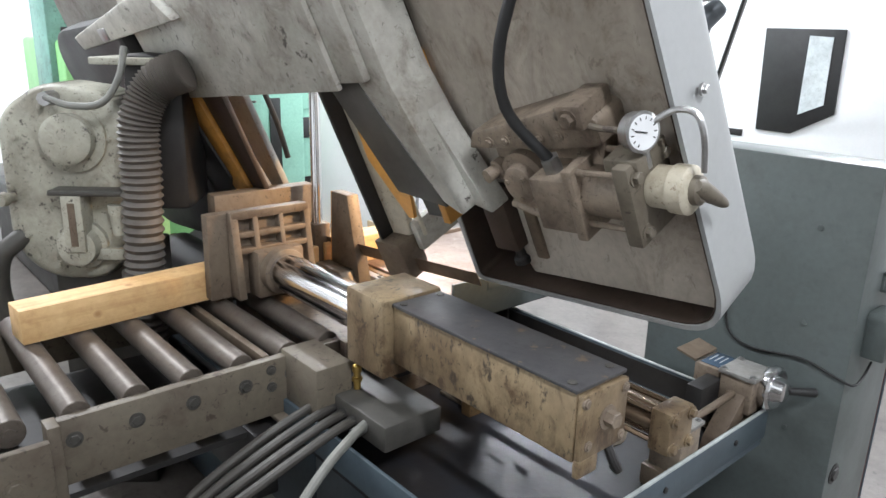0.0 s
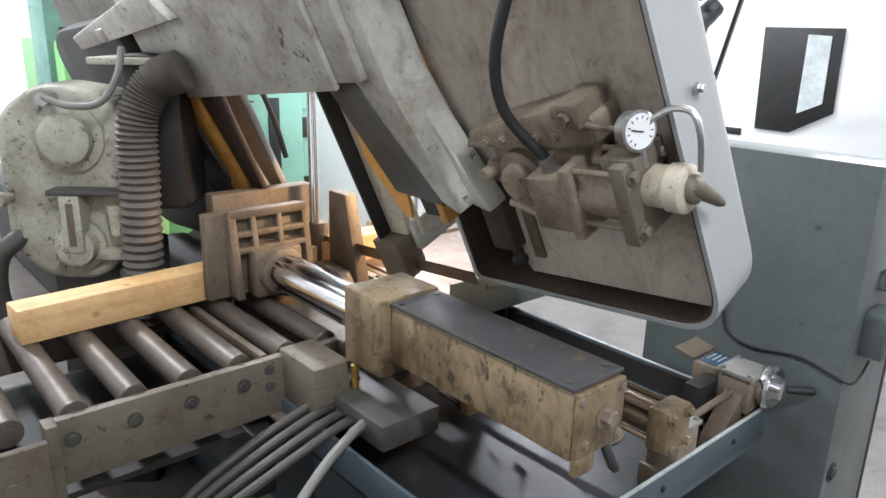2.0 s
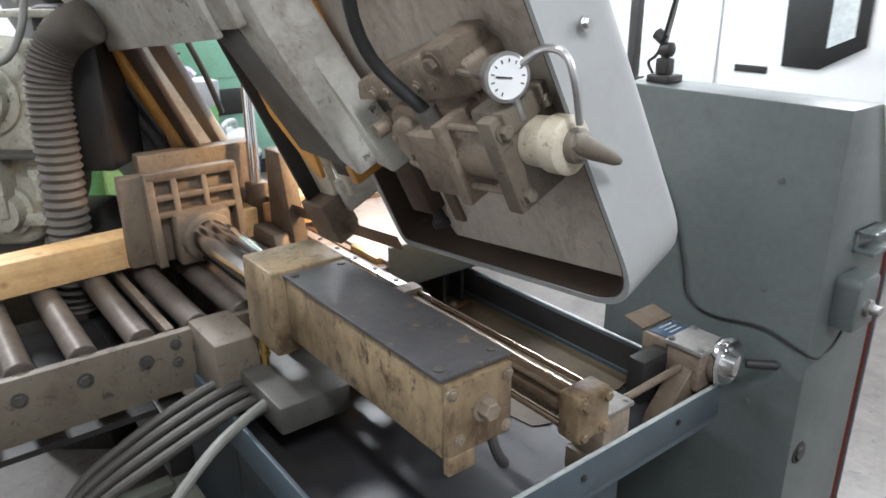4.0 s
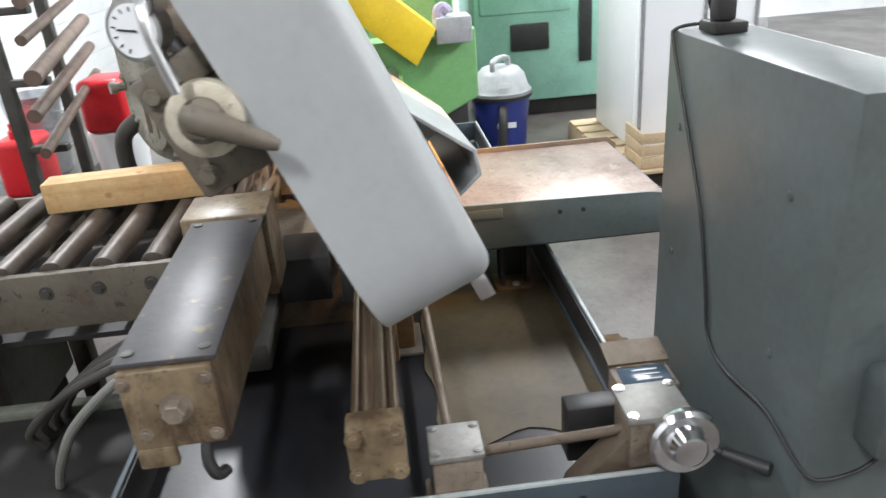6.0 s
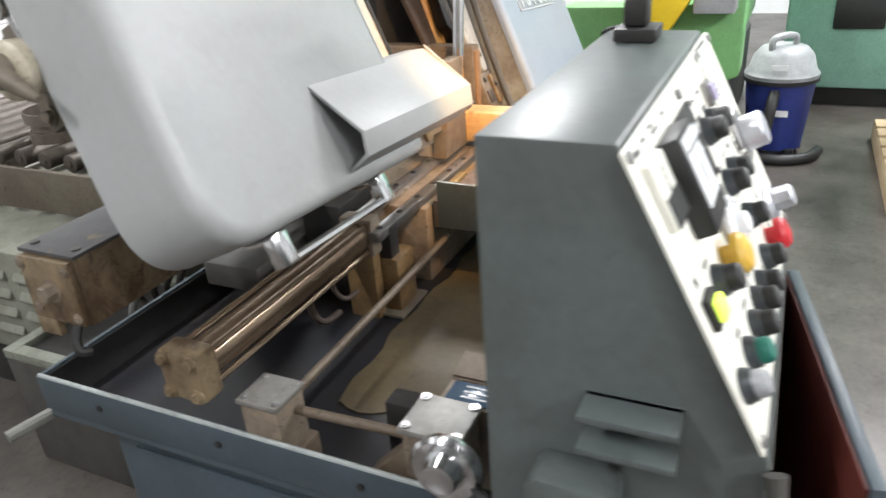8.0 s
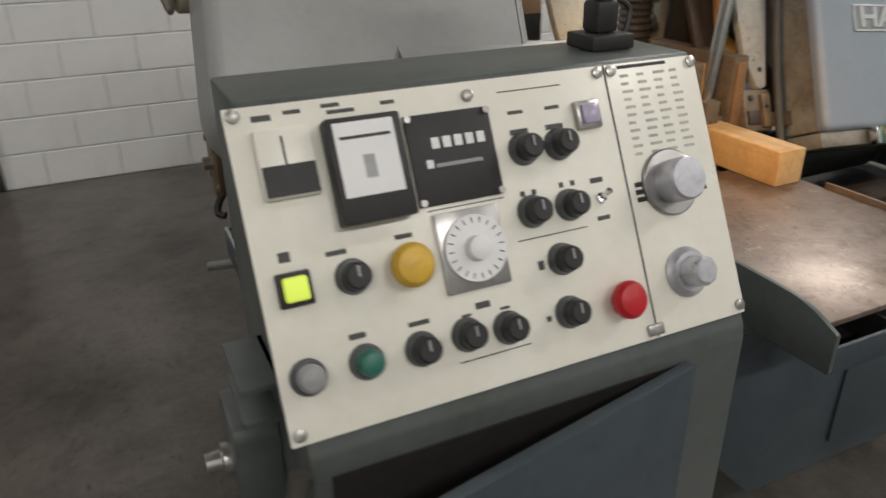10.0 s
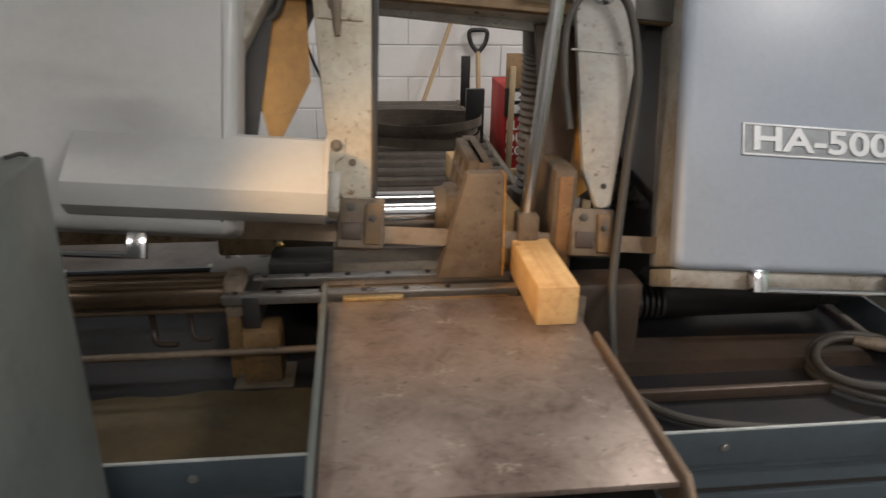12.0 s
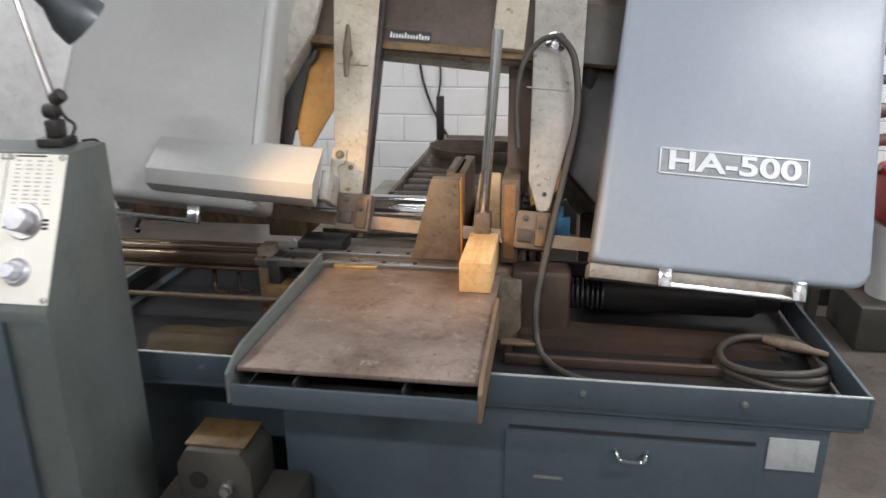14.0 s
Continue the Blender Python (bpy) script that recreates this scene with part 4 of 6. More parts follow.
part("key_latch", lathe([(0, 0.012), (0.02, 0.010), (0.05, 0.012)], (-0.93, -0.79, 0.945), (-0.95, -0.80, 0.90), 10), DARK_GRIME, console)
part("side_cable", tube([(-0.38, -0.53, 1.275), (-0.375, -0.485, 1.268), (-0.385, -0.479, 1.24), (-0.47, -0.479, 1.10), (-0.54, -0.479, 0.98), (-0.585, -0.479, 0.85), (-0.61, -0.479, 0.765), (-0.68, -0.479, 0.74), (-0.81, -0.479, 0.755), (-0.90, -0.479, 0.735), (-0.937, -0.49, 0.725), (-0.937, -0.55, 0.73), (-0.937, -0.59, 0.76)], 0.0032, 8), BLACK, console)
# gooseneck work lamp on the console
lamp = thing("work_lamp", (-0.43, -0.54, 1.266), "dark work lamp on a jointed arm, clamped to the console", "lamp")
part("clamp", box(-0.465, -0.40, -0.575, -0.515, 1.266, 1.285, 0.003), DARK, lamp)
part("clamp_body", box(-0.45, -0.415, -0.56, -0.525, 1.285, 1.325, 0.006), DARK, lamp)
part("joint", lathe([(0, 0.012), (0.004, 0.018), (0.03, 0.018), (0.034, 0.012)], (-0.45, -0.545, 1.345), (-0.41, -0.545, 1.345), 14), DARK, lamp)
part("joint", lathe([(0, 0.012), (0.004, 0.016), (0.03, 0.016), (0.034, 0.010)], (-0.43, -0.54, 1.365), (-0.40, -0.54, 1.385), 14), DARK, lamp)
part("lower_arm", cyl((-0.43, -0.545, 1.32), (-0.43, -0.545, 1.36), 0.011, 12), DARK, lamp)
part("arm", cyl((-0.425, -0.545, 1.36), (-0.52, -0.50, 1.66), 0.007, 10), STEEL, lamp)
part("arm", cyl((-0.52, -0.50, 1.66), (-0.36, -0.55, 1.64), 0.007, 10), STEEL, lamp)
part("cord", tube([(-0.40, -0.55, 1.275), (-0.385, -0.54, 1.31), (-0.41, -0.535, 1.33), (-0.43, -0.53, 1.37), (-0.48, -0.51, 1.52), (-0.52, -0.49, 1.65)], 0.004, 8), BLACK, lamp)
LH = look((-0.345, -0.55, 1.56), (0.20, 0.0, 0.80))
shade = part("shade", lathe([(0, 0.022), (0.01, 0.028), (0.06, 0.032), (0.10, 0.055), (0.14, 0.06), (0.135, 0.056), (0.10, 0.05), (0.07, 0.028)], (0, 0, 0.10), (0, 0, -0.05), 24), GUNMETAL, lamp, "conical dark metal lamp shade", m=LH)
part("bulb", lathe([(0, 0.010), (0.02, 0.024), (0.035, 0.024), (0.045, 0.012)], (0, 0, 0.01), (0, 0, -0.05), 16), BULB, lamp, m=LH)

# ---- conveyor ----
conveyor = thing("roller_conveyor", (0.32, 0.8, 0), "infeed roller conveyor with worn dark steel rollers", "conveyor")
rail = part("side_rail", box(-0.005, 0.02, 0.40, 1.075, 0.612, 0.762, 0.003), GRIMY, conveyor, "grimy grey side rail with bolt heads")
part("side_rail", box(0.63, 0.65, 0.40, 1.6, 0.612, 0.762, 0.003), GRIMY, conveyor)
part("rail_end", box(-0.03, 0.02, 1.075, 1.10, 0.58, 0.765, 0.003), GRIMY, conveyor)
part("side_rail", box(-0.05, -0.03, 1.10, 2.75, 0.595, 0.745, 0.003), GRIMY, conveyor)
part("side_rail", box(0.65, 0.67, 1.10, 2.75, 0.595, 0.745, 0.003), GRIMY, conveyor)
RX0, RX1 = 0.02, 0.63
roll_mesh = None
for k in range(18):
    y = 0.415 + 0.1235 * k if k > 1 else (0.42, 0.535)[k]
    if roll_mesh is None:
        o = part("roller", lathe([(0, 0.012), (0.004, 0.012), (0.0045, 0.029), (0.006, 0.031), (0.604, 0.031), (0.6055, 0.029), (0.606, 0.012), (0.61, 0.012)], (RX0, 0, 0.75), (RX1, 0, 0.75), 28), ROLLER, conveyor)
        roll_mesh = o.data
        o.location.y += y
    else:
        o = new("roller", roll_mesh)
        o.parent = conveyor
        o.matrix_parent_inverse = conveyor.matrix_basis.inverted()
        o.location.y = y
for y in (0.535, 0.656, 0.784, 0.91, 1.036):
    bolt("axle_bolt", (-0.005, y + 0.012, 0.713), (-1, 0, 0), 0.012, DARK_GRIME, conveyor, 0.006)
for y, z in ((0.60, 0.735), (0.60, 0.69)):
    bolt("rail_bolt", (-0.005, y, z), (-1, 0, 0), 0.009, DARK_GRIME, conveyor, 0.006)
bolt("axle_bolt", (-0.05, 1.17, 0.67), (-1, 0, 0), 0.014, GRIMY, conveyor, 0.006)
part("cross_bar", box(0.02, 0.63, 0.59, 0.61, 0.735, 0.765, 0.003), RUSTY, conveyor)
part("tray", box(0.02, 0.63, 0.45, 1.6, 0.56, 0.575), DARK, conveyor)
for lx in (0.03, 0.58):
    for ly in (1.15, 2.6):
        part("leg", box(lx, lx + 0.06, ly, ly + 0.06, 0.0, 0.60, 0.004), GRIMY, conveyor)
part("low_frame", box(-0.02, 0.6, 0.60, 0.66, 0.40, 0.58, 0.006), DARK, conveyor)
for sx in (-0.045, 0.648):
    part("end_post", box(sx, sx + 0.05, 2.55, 2.57, 0.72, 1.02, 0.003), DARK, conveyor)
part("mid_post", box(0.54, 0.62, 1.60, 1.63, 0.75, 1.0, 0.003), DARK, conveyor)

# hydraulic power unit under the conveyor
unit = thing("hydraulic_unit", (-0.3, 1.0, 0.0), "olive grey louvred hydraulic tank beside the saw bed", "hydraulic unit")
part("tank", box(-0.30, 0.55, 1.19, 2.10, 0.19, 0.575, 0.012), CREAM_GREEN, unit, "olive grey louvred tank side")
part("plinth", box(-0.27, 0.52, 1.22, 2.07, 0.0, 0.192), DARK, unit)
for j in range(4):
    for k in range(5):
        louvre = prism([(-0.301, 0.262 + 0.07 * j), (-0.316, 0.268 + 0.07 * j), (-0.316, 0.278 + 0.07 * j), (-0.301, 0.300 + 0.07 * j)], "y", 1.25 + 0.165 * k, 1.37 + 0.165 * k, 0.003, 1)
        part("louvre", louvre, CREAM_GREEN, unit)
part("sump", box(-0.52, 0.0, 0.62, 1.18, 0.0, 0.372, 0.01), DARK_GRIME, unit, "dark oily sump tray")
part("sump_top", box(-0.48, -0.04, 0.66, 1.14, 0.372, 0.378), DARK, unit)
for b in ((-0.52, 0.0, 0.62, 0.66), (-0.52, 0.0, 1.14, 1.18), (-0.52, -0.48, 0.66, 1.14), (-0.04, 0.0, 0.66, 1.14)):
    part("sump_rim", box(*b, 0.372, 0.402, 0.004), GREEN_GREY, unit)
part("fitting_pipe", tube([(-0.56, 0.70, 0.41), (-0.66, 0.66, 0.47), (-0.76, 0.64, 0.50), (-0.85, 0.66, 0.50)], 0.014, 10), HOSE_GREY, unit)

# ---- head ----
H = Matrix.Translation((0.35, 0.13, 0.86)) @ pose(0, 0, 0, 0, 0, 1.6) @ pose(0, 0, 0, 0, 4.5, 0) @ pose(0, 0, 0, -24, 0, 0)
saw_head = thing("band_saw_arm", (0.35, 0.13, 0.86), "leaning grey band saw arm with two wheel covers", "saw arm")
# idler wheel cover: a front skin with a rim, open at the back
idler = rounded([(-1.238, 0.006), (-0.545, 0.002), (-0.565, 0.60), (-0.565, 1.05), (-1.185, 1.05)], [0.12, 0.03, 0.06, 0.06, 0.2], 8)
part("idler_cover", cover_plate(idler, -0.195, -0.155, 0.028, 6), COVER, saw_head, "pale grey wheel cover panel", m=H)
rim_out = rounded([(-1.238, 0.006), (-0.545, 0.002), (-0.565, 0.60), (-0.565, 1.05), (-1.185, 1.05)], [0.12, 0.03, 0.06, 0.06, 0.2], 8)
rim_in = rounded([(-1.228, 0.018), (-0.557, 0.014), (-0.577, 0.60), (-0.577, 1.04), (-1.177, 1.04)], [0.112, 0.022, 0.06, 0.06, 0.2], 8)


def shell(outer, inner, y0, y1):
    """A band between two like outlines."""
    t = bmesh.new()
    n = len(outer)
    rows = [[t.verts.new((p[0], y, p[1])) for p in o] for o, y in ((outer, y0), (outer, y1), (inner, y1), (inner, y0))]
    for a in range(4):
        b = (a + 1) % 4
        for i in range(n):
            j = (i + 1) % n
            t.faces.new((rows[a][i], rows[a][j], rows[b][j], rows[b][i]))
    bmesh.ops.recalc_face_normals(t, faces=t.faces)
    return t


part("cover_rim", shell(rim_out, rim_in, -0.156, -0.030), COVER, saw_head, "grey rolled edge of the wheel cover", m=H)
line_out = rounded([(-1.2265, 0.0195), (-0.5585, 0.0155), (-0.5785, 0.60), (-0.5785, 1.0385), (-1.1755, 1.0385)], [0.110, 0.02, 0.06, 0.06, 0.2], 8)
line_in = rounded([(-1.2235, 0.0225), (-0.5615, 0.0185), (-0.5815, 0.60), (-0.5815, 1.0355), (-1.1725, 1.0355)], [0.108, 0.02, 0.06, 0.06, 0.2], 8)
part("cover_lining", shell(line_out, line_in, -0.15, -0.032), DARK_BROWN, saw_head, "dark brown inside of the cover edge", m=H)
part("back_plate", prism([(-1.20, 0.045), (-0.72, 0.035), (-0.60, 0.32), (-0.59, 1.03), (-1.165, 1.03)], "y", -0.085, -0.072), OILY, saw_head, "oil-browned inner plate of the arm", m=H)
# diagonal flange down to the blade on the back of the cover
part("flange", prism([(-0.70, 0.28), (-0.61, 0.335), (-0.486, 0.63), (-0.47, 0.80), (-0.45, 1.02), (-0.60, 1.02), (-0.62, 0.60)], "y", -0.055, 0.065, 0.006), GREY_DIRTY, saw_head, m=H)
part("flange_tip", prism([(-0.74, 0.26), (-0.62, 0.30), (-0.56, 0.60), (-0.60, 0.62)], "y", -0.05, 0.015, 0.006), GREY_DIRTY, saw_head, m=H)
part("blade_guard", prism([(-0.66, 0.30), (-0.50, 0.325), (-0.388, 0.62), (-0.50, 0.635)], "y", 0.058, 0.068, 0.002), DARK_GRIME, saw_head, m=H)
# bent guard flap on the front
HF = H @ Matrix.Translation((0, -0.040, 0.012))
part("guard_flap", prism([(-0.112, 0.21), (-0.15, 0.198), (-0.222, 0.078), (-0.21, 0.035), (-0.16, 0.02), (-0.16, 0.026), (-0.205, 0.041), (-0.215, 0.077), (-0.146, 0.193)], "x", -0.87, -0.365, 0.001), COVER, saw_head, "bent pale grey sheet guard", m=HF)
part("flap_end", prism([(-0.155, 0.205), (-0.222, 0.078), (-0.21, 0.035), (-0.15, 0.02)], "x", -0.367, -0.361), COVER, saw_head, m=HF)
part("flap_bracket", box(-0.361, -0.335, -0.18, -0.03, 0.06, 0.15, 0.004), GREY_DIRTY, saw_head, m=H)


def pull_handle(u0, u1, z, y):
    bm = tube([(u0, y + 0.04, z), (u0, y, z - 0.005), (u0 + 0.004, y - 0.022, z - 0.046), (u1 - 0.004, y - 0.022, z - 0.046), (u1, y, z - 0.005), (u1, y + 0.04, z)], 0.008, 8, 0)
    hnd = part("handle", bm, CHROME, saw_head, "bright bent steel pull handle", m=H)
    for u in (u0, u1):
        part("handle_lug", box(u - 0.019, u + 0.019, y - 0.030, y - 0.006, z - 0.052, z + 0.002, 0.002), CHROME, hnd, m=H)


pull_handle(0.685, 1.065, -0.035, -0.11)
pull_handle(-1.085, -0.745, 0.0, -0.145)
# drive wheel cover
drive = rounded([(0.47, -0.035), (1.27, -0.035), (1.27, 1.05), (0.515, 1.05)], [0.03, 0.07, 0.2, 0.04], 8)
part("drive_cover", cover_plate(drive, -0.122, -0.09, 0.02), DRIVE, saw_head, "blue-grey drive wheel cover", m=H)
drive_b = rounded([(0.475, -0.03), (1.265, -0.03), (1.265, 1.04), (0.52, 1.04)], [0.012, 0.07, 0.2, 0.02], 8)
part("drive_rim", cover_plate(drive_b, -0.0925, 0.03, 0.002, 2), RIM_DIRT, saw_head, m=H)
part("drive_case", prism(rounded([(0.50, 0.02), (1.26, 0.02), (1.26, 0.86), (0.55, 0.86)], [0.1, 0.2, 0.2, 0.05]), "y", 0.03, 0.12, 0.02), DARK, saw_head, m=H)
part("drive_foot", prism([(0.47, -0.08), (1.10, -0.085), (1.10, -0.035), (0.47, -0.035)], "y", -0.10, 0.02, 0.004), RIM_DIRT, saw_head, m=H)
part("wheel_hub", lathe([(0, 0.16), (0.02, 0.16), (0.04, 0.10), (0.07, 0.08)], (0.78, 0.12, 0.47), (0.78, 0.25, 0.47), 32), DARK, saw_head, m=H)
part("case_arm", prism([(0.34, 0.30), (0.55, 0.10), (0.75, 0.2), (0.66, 0.62), (0.42, 0.66)], "y", 0.03, 0.10, 0.01), DARK, saw_head, m=H)
# badge
BADGE_SILVER = mat("silver_badge_letter", (0.62, 0.64, 0.66), 0.4, 0.25, dark=(0.66, 0.67, 0.68), amount=0.4, scale=20)
badge = part("badge", box(0.64, 1.072, -0.1235, -0.120, 0.250, 0.330, 0.002), SILVER, saw_head, "silver raised machine badge", m=H)
part("badge_field", box(0.646, 1.066, -0.1245, -0.1232, 0.256, 0.324), GREY_BADGE, badge, m=H)
for b in ((0.64, 1.072, 0.325, 0.330), (0.64, 1.072, 0.250, 0.255), (0.64, 0.645, 0.25, 0.33), (1.067, 1.072, 0.25, 0.33)):
    part("badge_edge", box(b[0], b[1], -0.1275, -0.1235, b[2], b[3], 0.001), BADGE_SILVER, badge, m=H)
fc = bpy.data.curves.new("badge_text", "FONT")
fc.body, fc.size, fc.extrude, fc.align_x, fc.align_y, fc.offset = "HA-500", 0.082, 0.003, "CENTER", "CENTER", 0.002
ft = new("badge_text_curve", fc)
bpy.context.view_layer.update()
tb = bmesh.new()
tm = bpy.data.meshes.new_from_object(ft)
tb.from_mesh(tm)
bpy.data.objects.remove(ft)
wide = max(v.co.x for v in tb.verts) - min(v.co.x for v in tb.verts)
bmesh.ops.transform(tb, matrix=Matrix.Diagonal((0.38 / wide, 1, 1, 1)), verts=tb.verts)
part("lettering", tb, BADGE_SILVER, badge, "raised silver letters", m=H @ Matrix.Translation((0.856, -0.1265, 0.290)) @ pose(0, 0, 0, 90, 0, 0))
# beam and guide arms
part("beam", box(-0.565, 0.52, 0.0, 0.085, 0.61, 0.95, 0.008), GREY_DIRTY, saw_head, "dirty grey cross beam", m=H)
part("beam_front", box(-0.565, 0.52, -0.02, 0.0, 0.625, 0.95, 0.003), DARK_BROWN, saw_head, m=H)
part("beam_lip", box(-0.56, 0.515, -0.022, 0.0, 0.598, 0.628, 0.003), OCHRE_DIRT, saw_head, m=H)
part("beam_cap", box(0.38, 0.515, -0.03, -0.005, 0.60, 0.80, 0.004), DARK_GRIME, saw_head, m=H)
scale_bar = part("scale", box(-0.24, -0.10, -0.0225, -0.0195, 0.625, 0.665), BLACK, saw_head, "black blade scale with white marks", m=H)
for k in range(14):
    part("scale_mark", box(-0.235 + 0.0095 * k, -0.230 + 0.0095 * k, -0.0235, -0.022, 0.637, 0.650 + 0.006 * (k % 5 == 0)), WHITE, scale_bar, m=H)
larm = rounded([(-0.455, 0.90), (-0.285, 0.90), (-0.250, 0.105), (-0.33, 0.105), (-0.372, 0.28)], [0, 0, 0.004, 0.01, 0.02])
part("guide_arm", prism(larm, "y", -0.045, -0.022, 0.005), ARM_CREAM, saw_head, "cream worn guide arm", m=H)
part("arm_rib", prism([(-0.28, 0.90), (-0.262, 0.90), (-0.245, 0.11), (-0.258, 0.11)], "y", -0.05, 0.02, 0.003), DARK, saw_head, m=H)
rarm = rounded([(0.215, 0.90), (0.385, 0.90), (0.398, 0.50), (0.336, 0.115), (0.300, 0.108), (0.262, 0.20)], [0, 0, 0.01, 0.01, 0.01, 0.01])
part("guide_arm", prism(rarm, "y", -0.045, -0.022, 0.005), ARM_GREY, saw_head, "grey worn guide arm", m=H)
part("arm_plate", box(0.225, 0.375, -0.049, -0.044, 0.50, 0.505), ARM_GREY, saw_head, m=H)
for u0, u1 in ((-0.335, -0.225), (0.235, 0.345)):
    blk = part("guide_block", box(u0, u1, -0.045, 0.03, -0.01, 0.11, 0.006), RUSTY, saw_head, "rusty blade guide block", m=H)
    part("guide_insert", box(u0 + 0.065, u1 - 0.01, -0.055, -0.04, 0.0, 0.095, 0.003), OCHRE_DIRT, blk, m=H)
    part("guide_pad", box(u0 + 0.01, u0 + 0.055, -0.052, -0.04, 0.01, 0.05, 0.003), DARK_BROWN, blk, m=H)
    local_bolt("guide_bolt", (u0 + 0.03, -0.045, 0.085), (0, -1, 0), 0.007, DARK_GRIME, blk, H)
    local_bolt("guide_bolt", (u0 + 0.08, -0.055, 0.06), (0, -1, 0), 0.006, DARK_GRIME, blk, H)
cl = part("clamp_lever", lathe([(0, 0.016), (0.02, 0.016), (0.022, 0.011)], (-0.36, -0.045, 0.56), (-0.36, -0.09, 0.56), 16), RUSTY, saw_head, "rusty brown clamp lever", m=H)
part("lever_bar", lathe([(0, 0.006), (0.02, 0.009), (0.085, 0.014), (0.15, 0.009), (0.17, 0.006)], (-0.365, -0.08, 0.645), (-0.35, -0.08, 0.475), 12), RUSTY, cl, m=H)
part("lever_pad", box(-0.40, -0.29, -0.052, -0.044, 0.525, 0.595, 0.004), ARM_CREAM, saw_head, m=H)
part("arm_tab", prism(rounded([(-0.37, 0.10), (-0.345, 0.10), (-0.345, 0.19), (-0.325, 0.20), (-0.325, 0.245), (-0.37, 0.25)], 0.008), "y", -0.055, -0.045, 0.002), ARM_CREAM, saw_head, m=H)
local_bolt("tab_bolt", (-0.343, -0.055, 0.226), (0, -1, 0), 0.010, GRIMY, saw_head, H)
local_bolt("arm_screw", (-0.305, -0.045, 0.19), (0, -1, 0), 0.006, RUSTY, saw_head, H, 0.003)
local_bolt("arm_screw", (0.315, -0.045, 0.165), (0, -1, 0), 0.005, DARK, saw_head, H, 0.003)
part("blade", box(-0.58, 0.52, -0.006, -0.0045, 0.005, 0.047), BLADE, saw_head, "brown steel band saw blade", m=H)
part("cable_flange", lathe([(0, 0.035), (0.005, 0.035), (0.006, 0.018), (0.03, 0.018), (0.032, 0.010), (0.045, 0.010)], (0.303, -0.045, 0.655), (0.303, -0.10, 0.655), 20), CHROME, saw_head, "bright cable gland flange", m=H)
part("coolant_hose", tube([(0.22, -0.06, 0.30), (0.20, -0.07, 0.43), (0.205, -0.075, 0.56), (0.25, -0.08, 0.64), (0.303, -0.09, 0.66)], 0.009, 10), HOSE, saw_head, m=H)
cab_pts = [H @ Vector(p) for p in ((0.303, -0.09, 0.66), (0.36, -0.085, 0.60), (0.388, -0.075, 0.43), (0.365, -0.065, 0.20), (0.335, -0.07, -0.05))]
cab_pts += [Vector(p) for p in ((0.667, -0.02, 0.72), (0.672, -0.06, 0.62), (0.70, -0.12, 0.58), (0.78, -0.21, 0.575), (0.94, -0.26, 0.575), (1.10, -0.28, 0.58), (1.22, -0.26, 0.575))]
part("coolant_hose", tube(cab_pts, 0.011, 10), HOSE, saw_head, "long dusty black coolant hose")
# chrome lift rod and its bracket
rod = part("stop_rod", cyl((0.486, 0.165, 0.93), (0.525, 0.142, 1.50), 0.017, 24), CHROME, saw_head, "polished vertical steel rod")
part("rod_foot", box(0.46, 0.512, 0.13, 0.19, 0.79, 0.94, 0.005), RUSTY, saw_head)
part("rod_bracket", box(0.10, 0.205, -0.05, 0.01, 0.62, 0.95, 0.008), ARM_CREAM, saw_head, m=H)
# ochre insides beside the idler cover
part("inner_web", prism([(-0.60, 0.60), (-0.43, 0.61), (-0.41, 0.40), (-0.48, 0.24), (-0.50, 0.24), (-0.56, 0.45)], "y", 0.045, 0.055), ORANGE, saw_head, "ochre painted inner web of the arm", m=H)
part("inner_post", box(-0.60, -0.575, -0.12, 0.03, 0.22, 0.62, 0.004), ORANGE, saw_head, m=H)
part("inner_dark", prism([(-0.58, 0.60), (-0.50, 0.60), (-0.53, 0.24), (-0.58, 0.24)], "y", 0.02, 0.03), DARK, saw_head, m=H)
# beam cover seen from behind
part("beam_cover", prism([(-0.48, 0.60), (0.33, 0.585), (0.20, 0.84), (0.12, 1.0), (-0.48, 1.0)], "y", 0.085, 0.10, 0.004), GREY_DIRTY, saw_head, "grey-green dusty rear cover", m=H)
part("top_cover", prism([(0.10, 0.82), (0.9, 0.78), (0.93, 0.83), (0.2, 0.92)], "y", 0.03, 0.13, 0.008), GREY_DIRTY, saw_head, m=H)
part("cover_hinge", box(0.60, 0.66, 0.128, 0.136, 0.80, 0.84, 0.003), STEEL, saw_head, m=H)
part("web_back", prism([(0.30, 0.60), (0.44, 0.60), (0.36, 0.20), (0.28, 0.14), (0.26, 0.22)], "y", 0.07, 0.09, 0.006), ORANGE, saw_head, m=H)
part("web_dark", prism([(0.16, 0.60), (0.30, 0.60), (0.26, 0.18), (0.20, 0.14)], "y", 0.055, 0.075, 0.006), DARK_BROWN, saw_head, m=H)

# blade tension unit with gauge on the open back of the cover
HU = H @ Matrix.Translation((-0.039, -0.063, -0.012)) @ Matrix.Diagonal((0.931, 1, 1, 1))


def ten(name, bm, mt, parent=saw_head, label=""):
    return part(name, bm, mt, parent, label, m=HU)


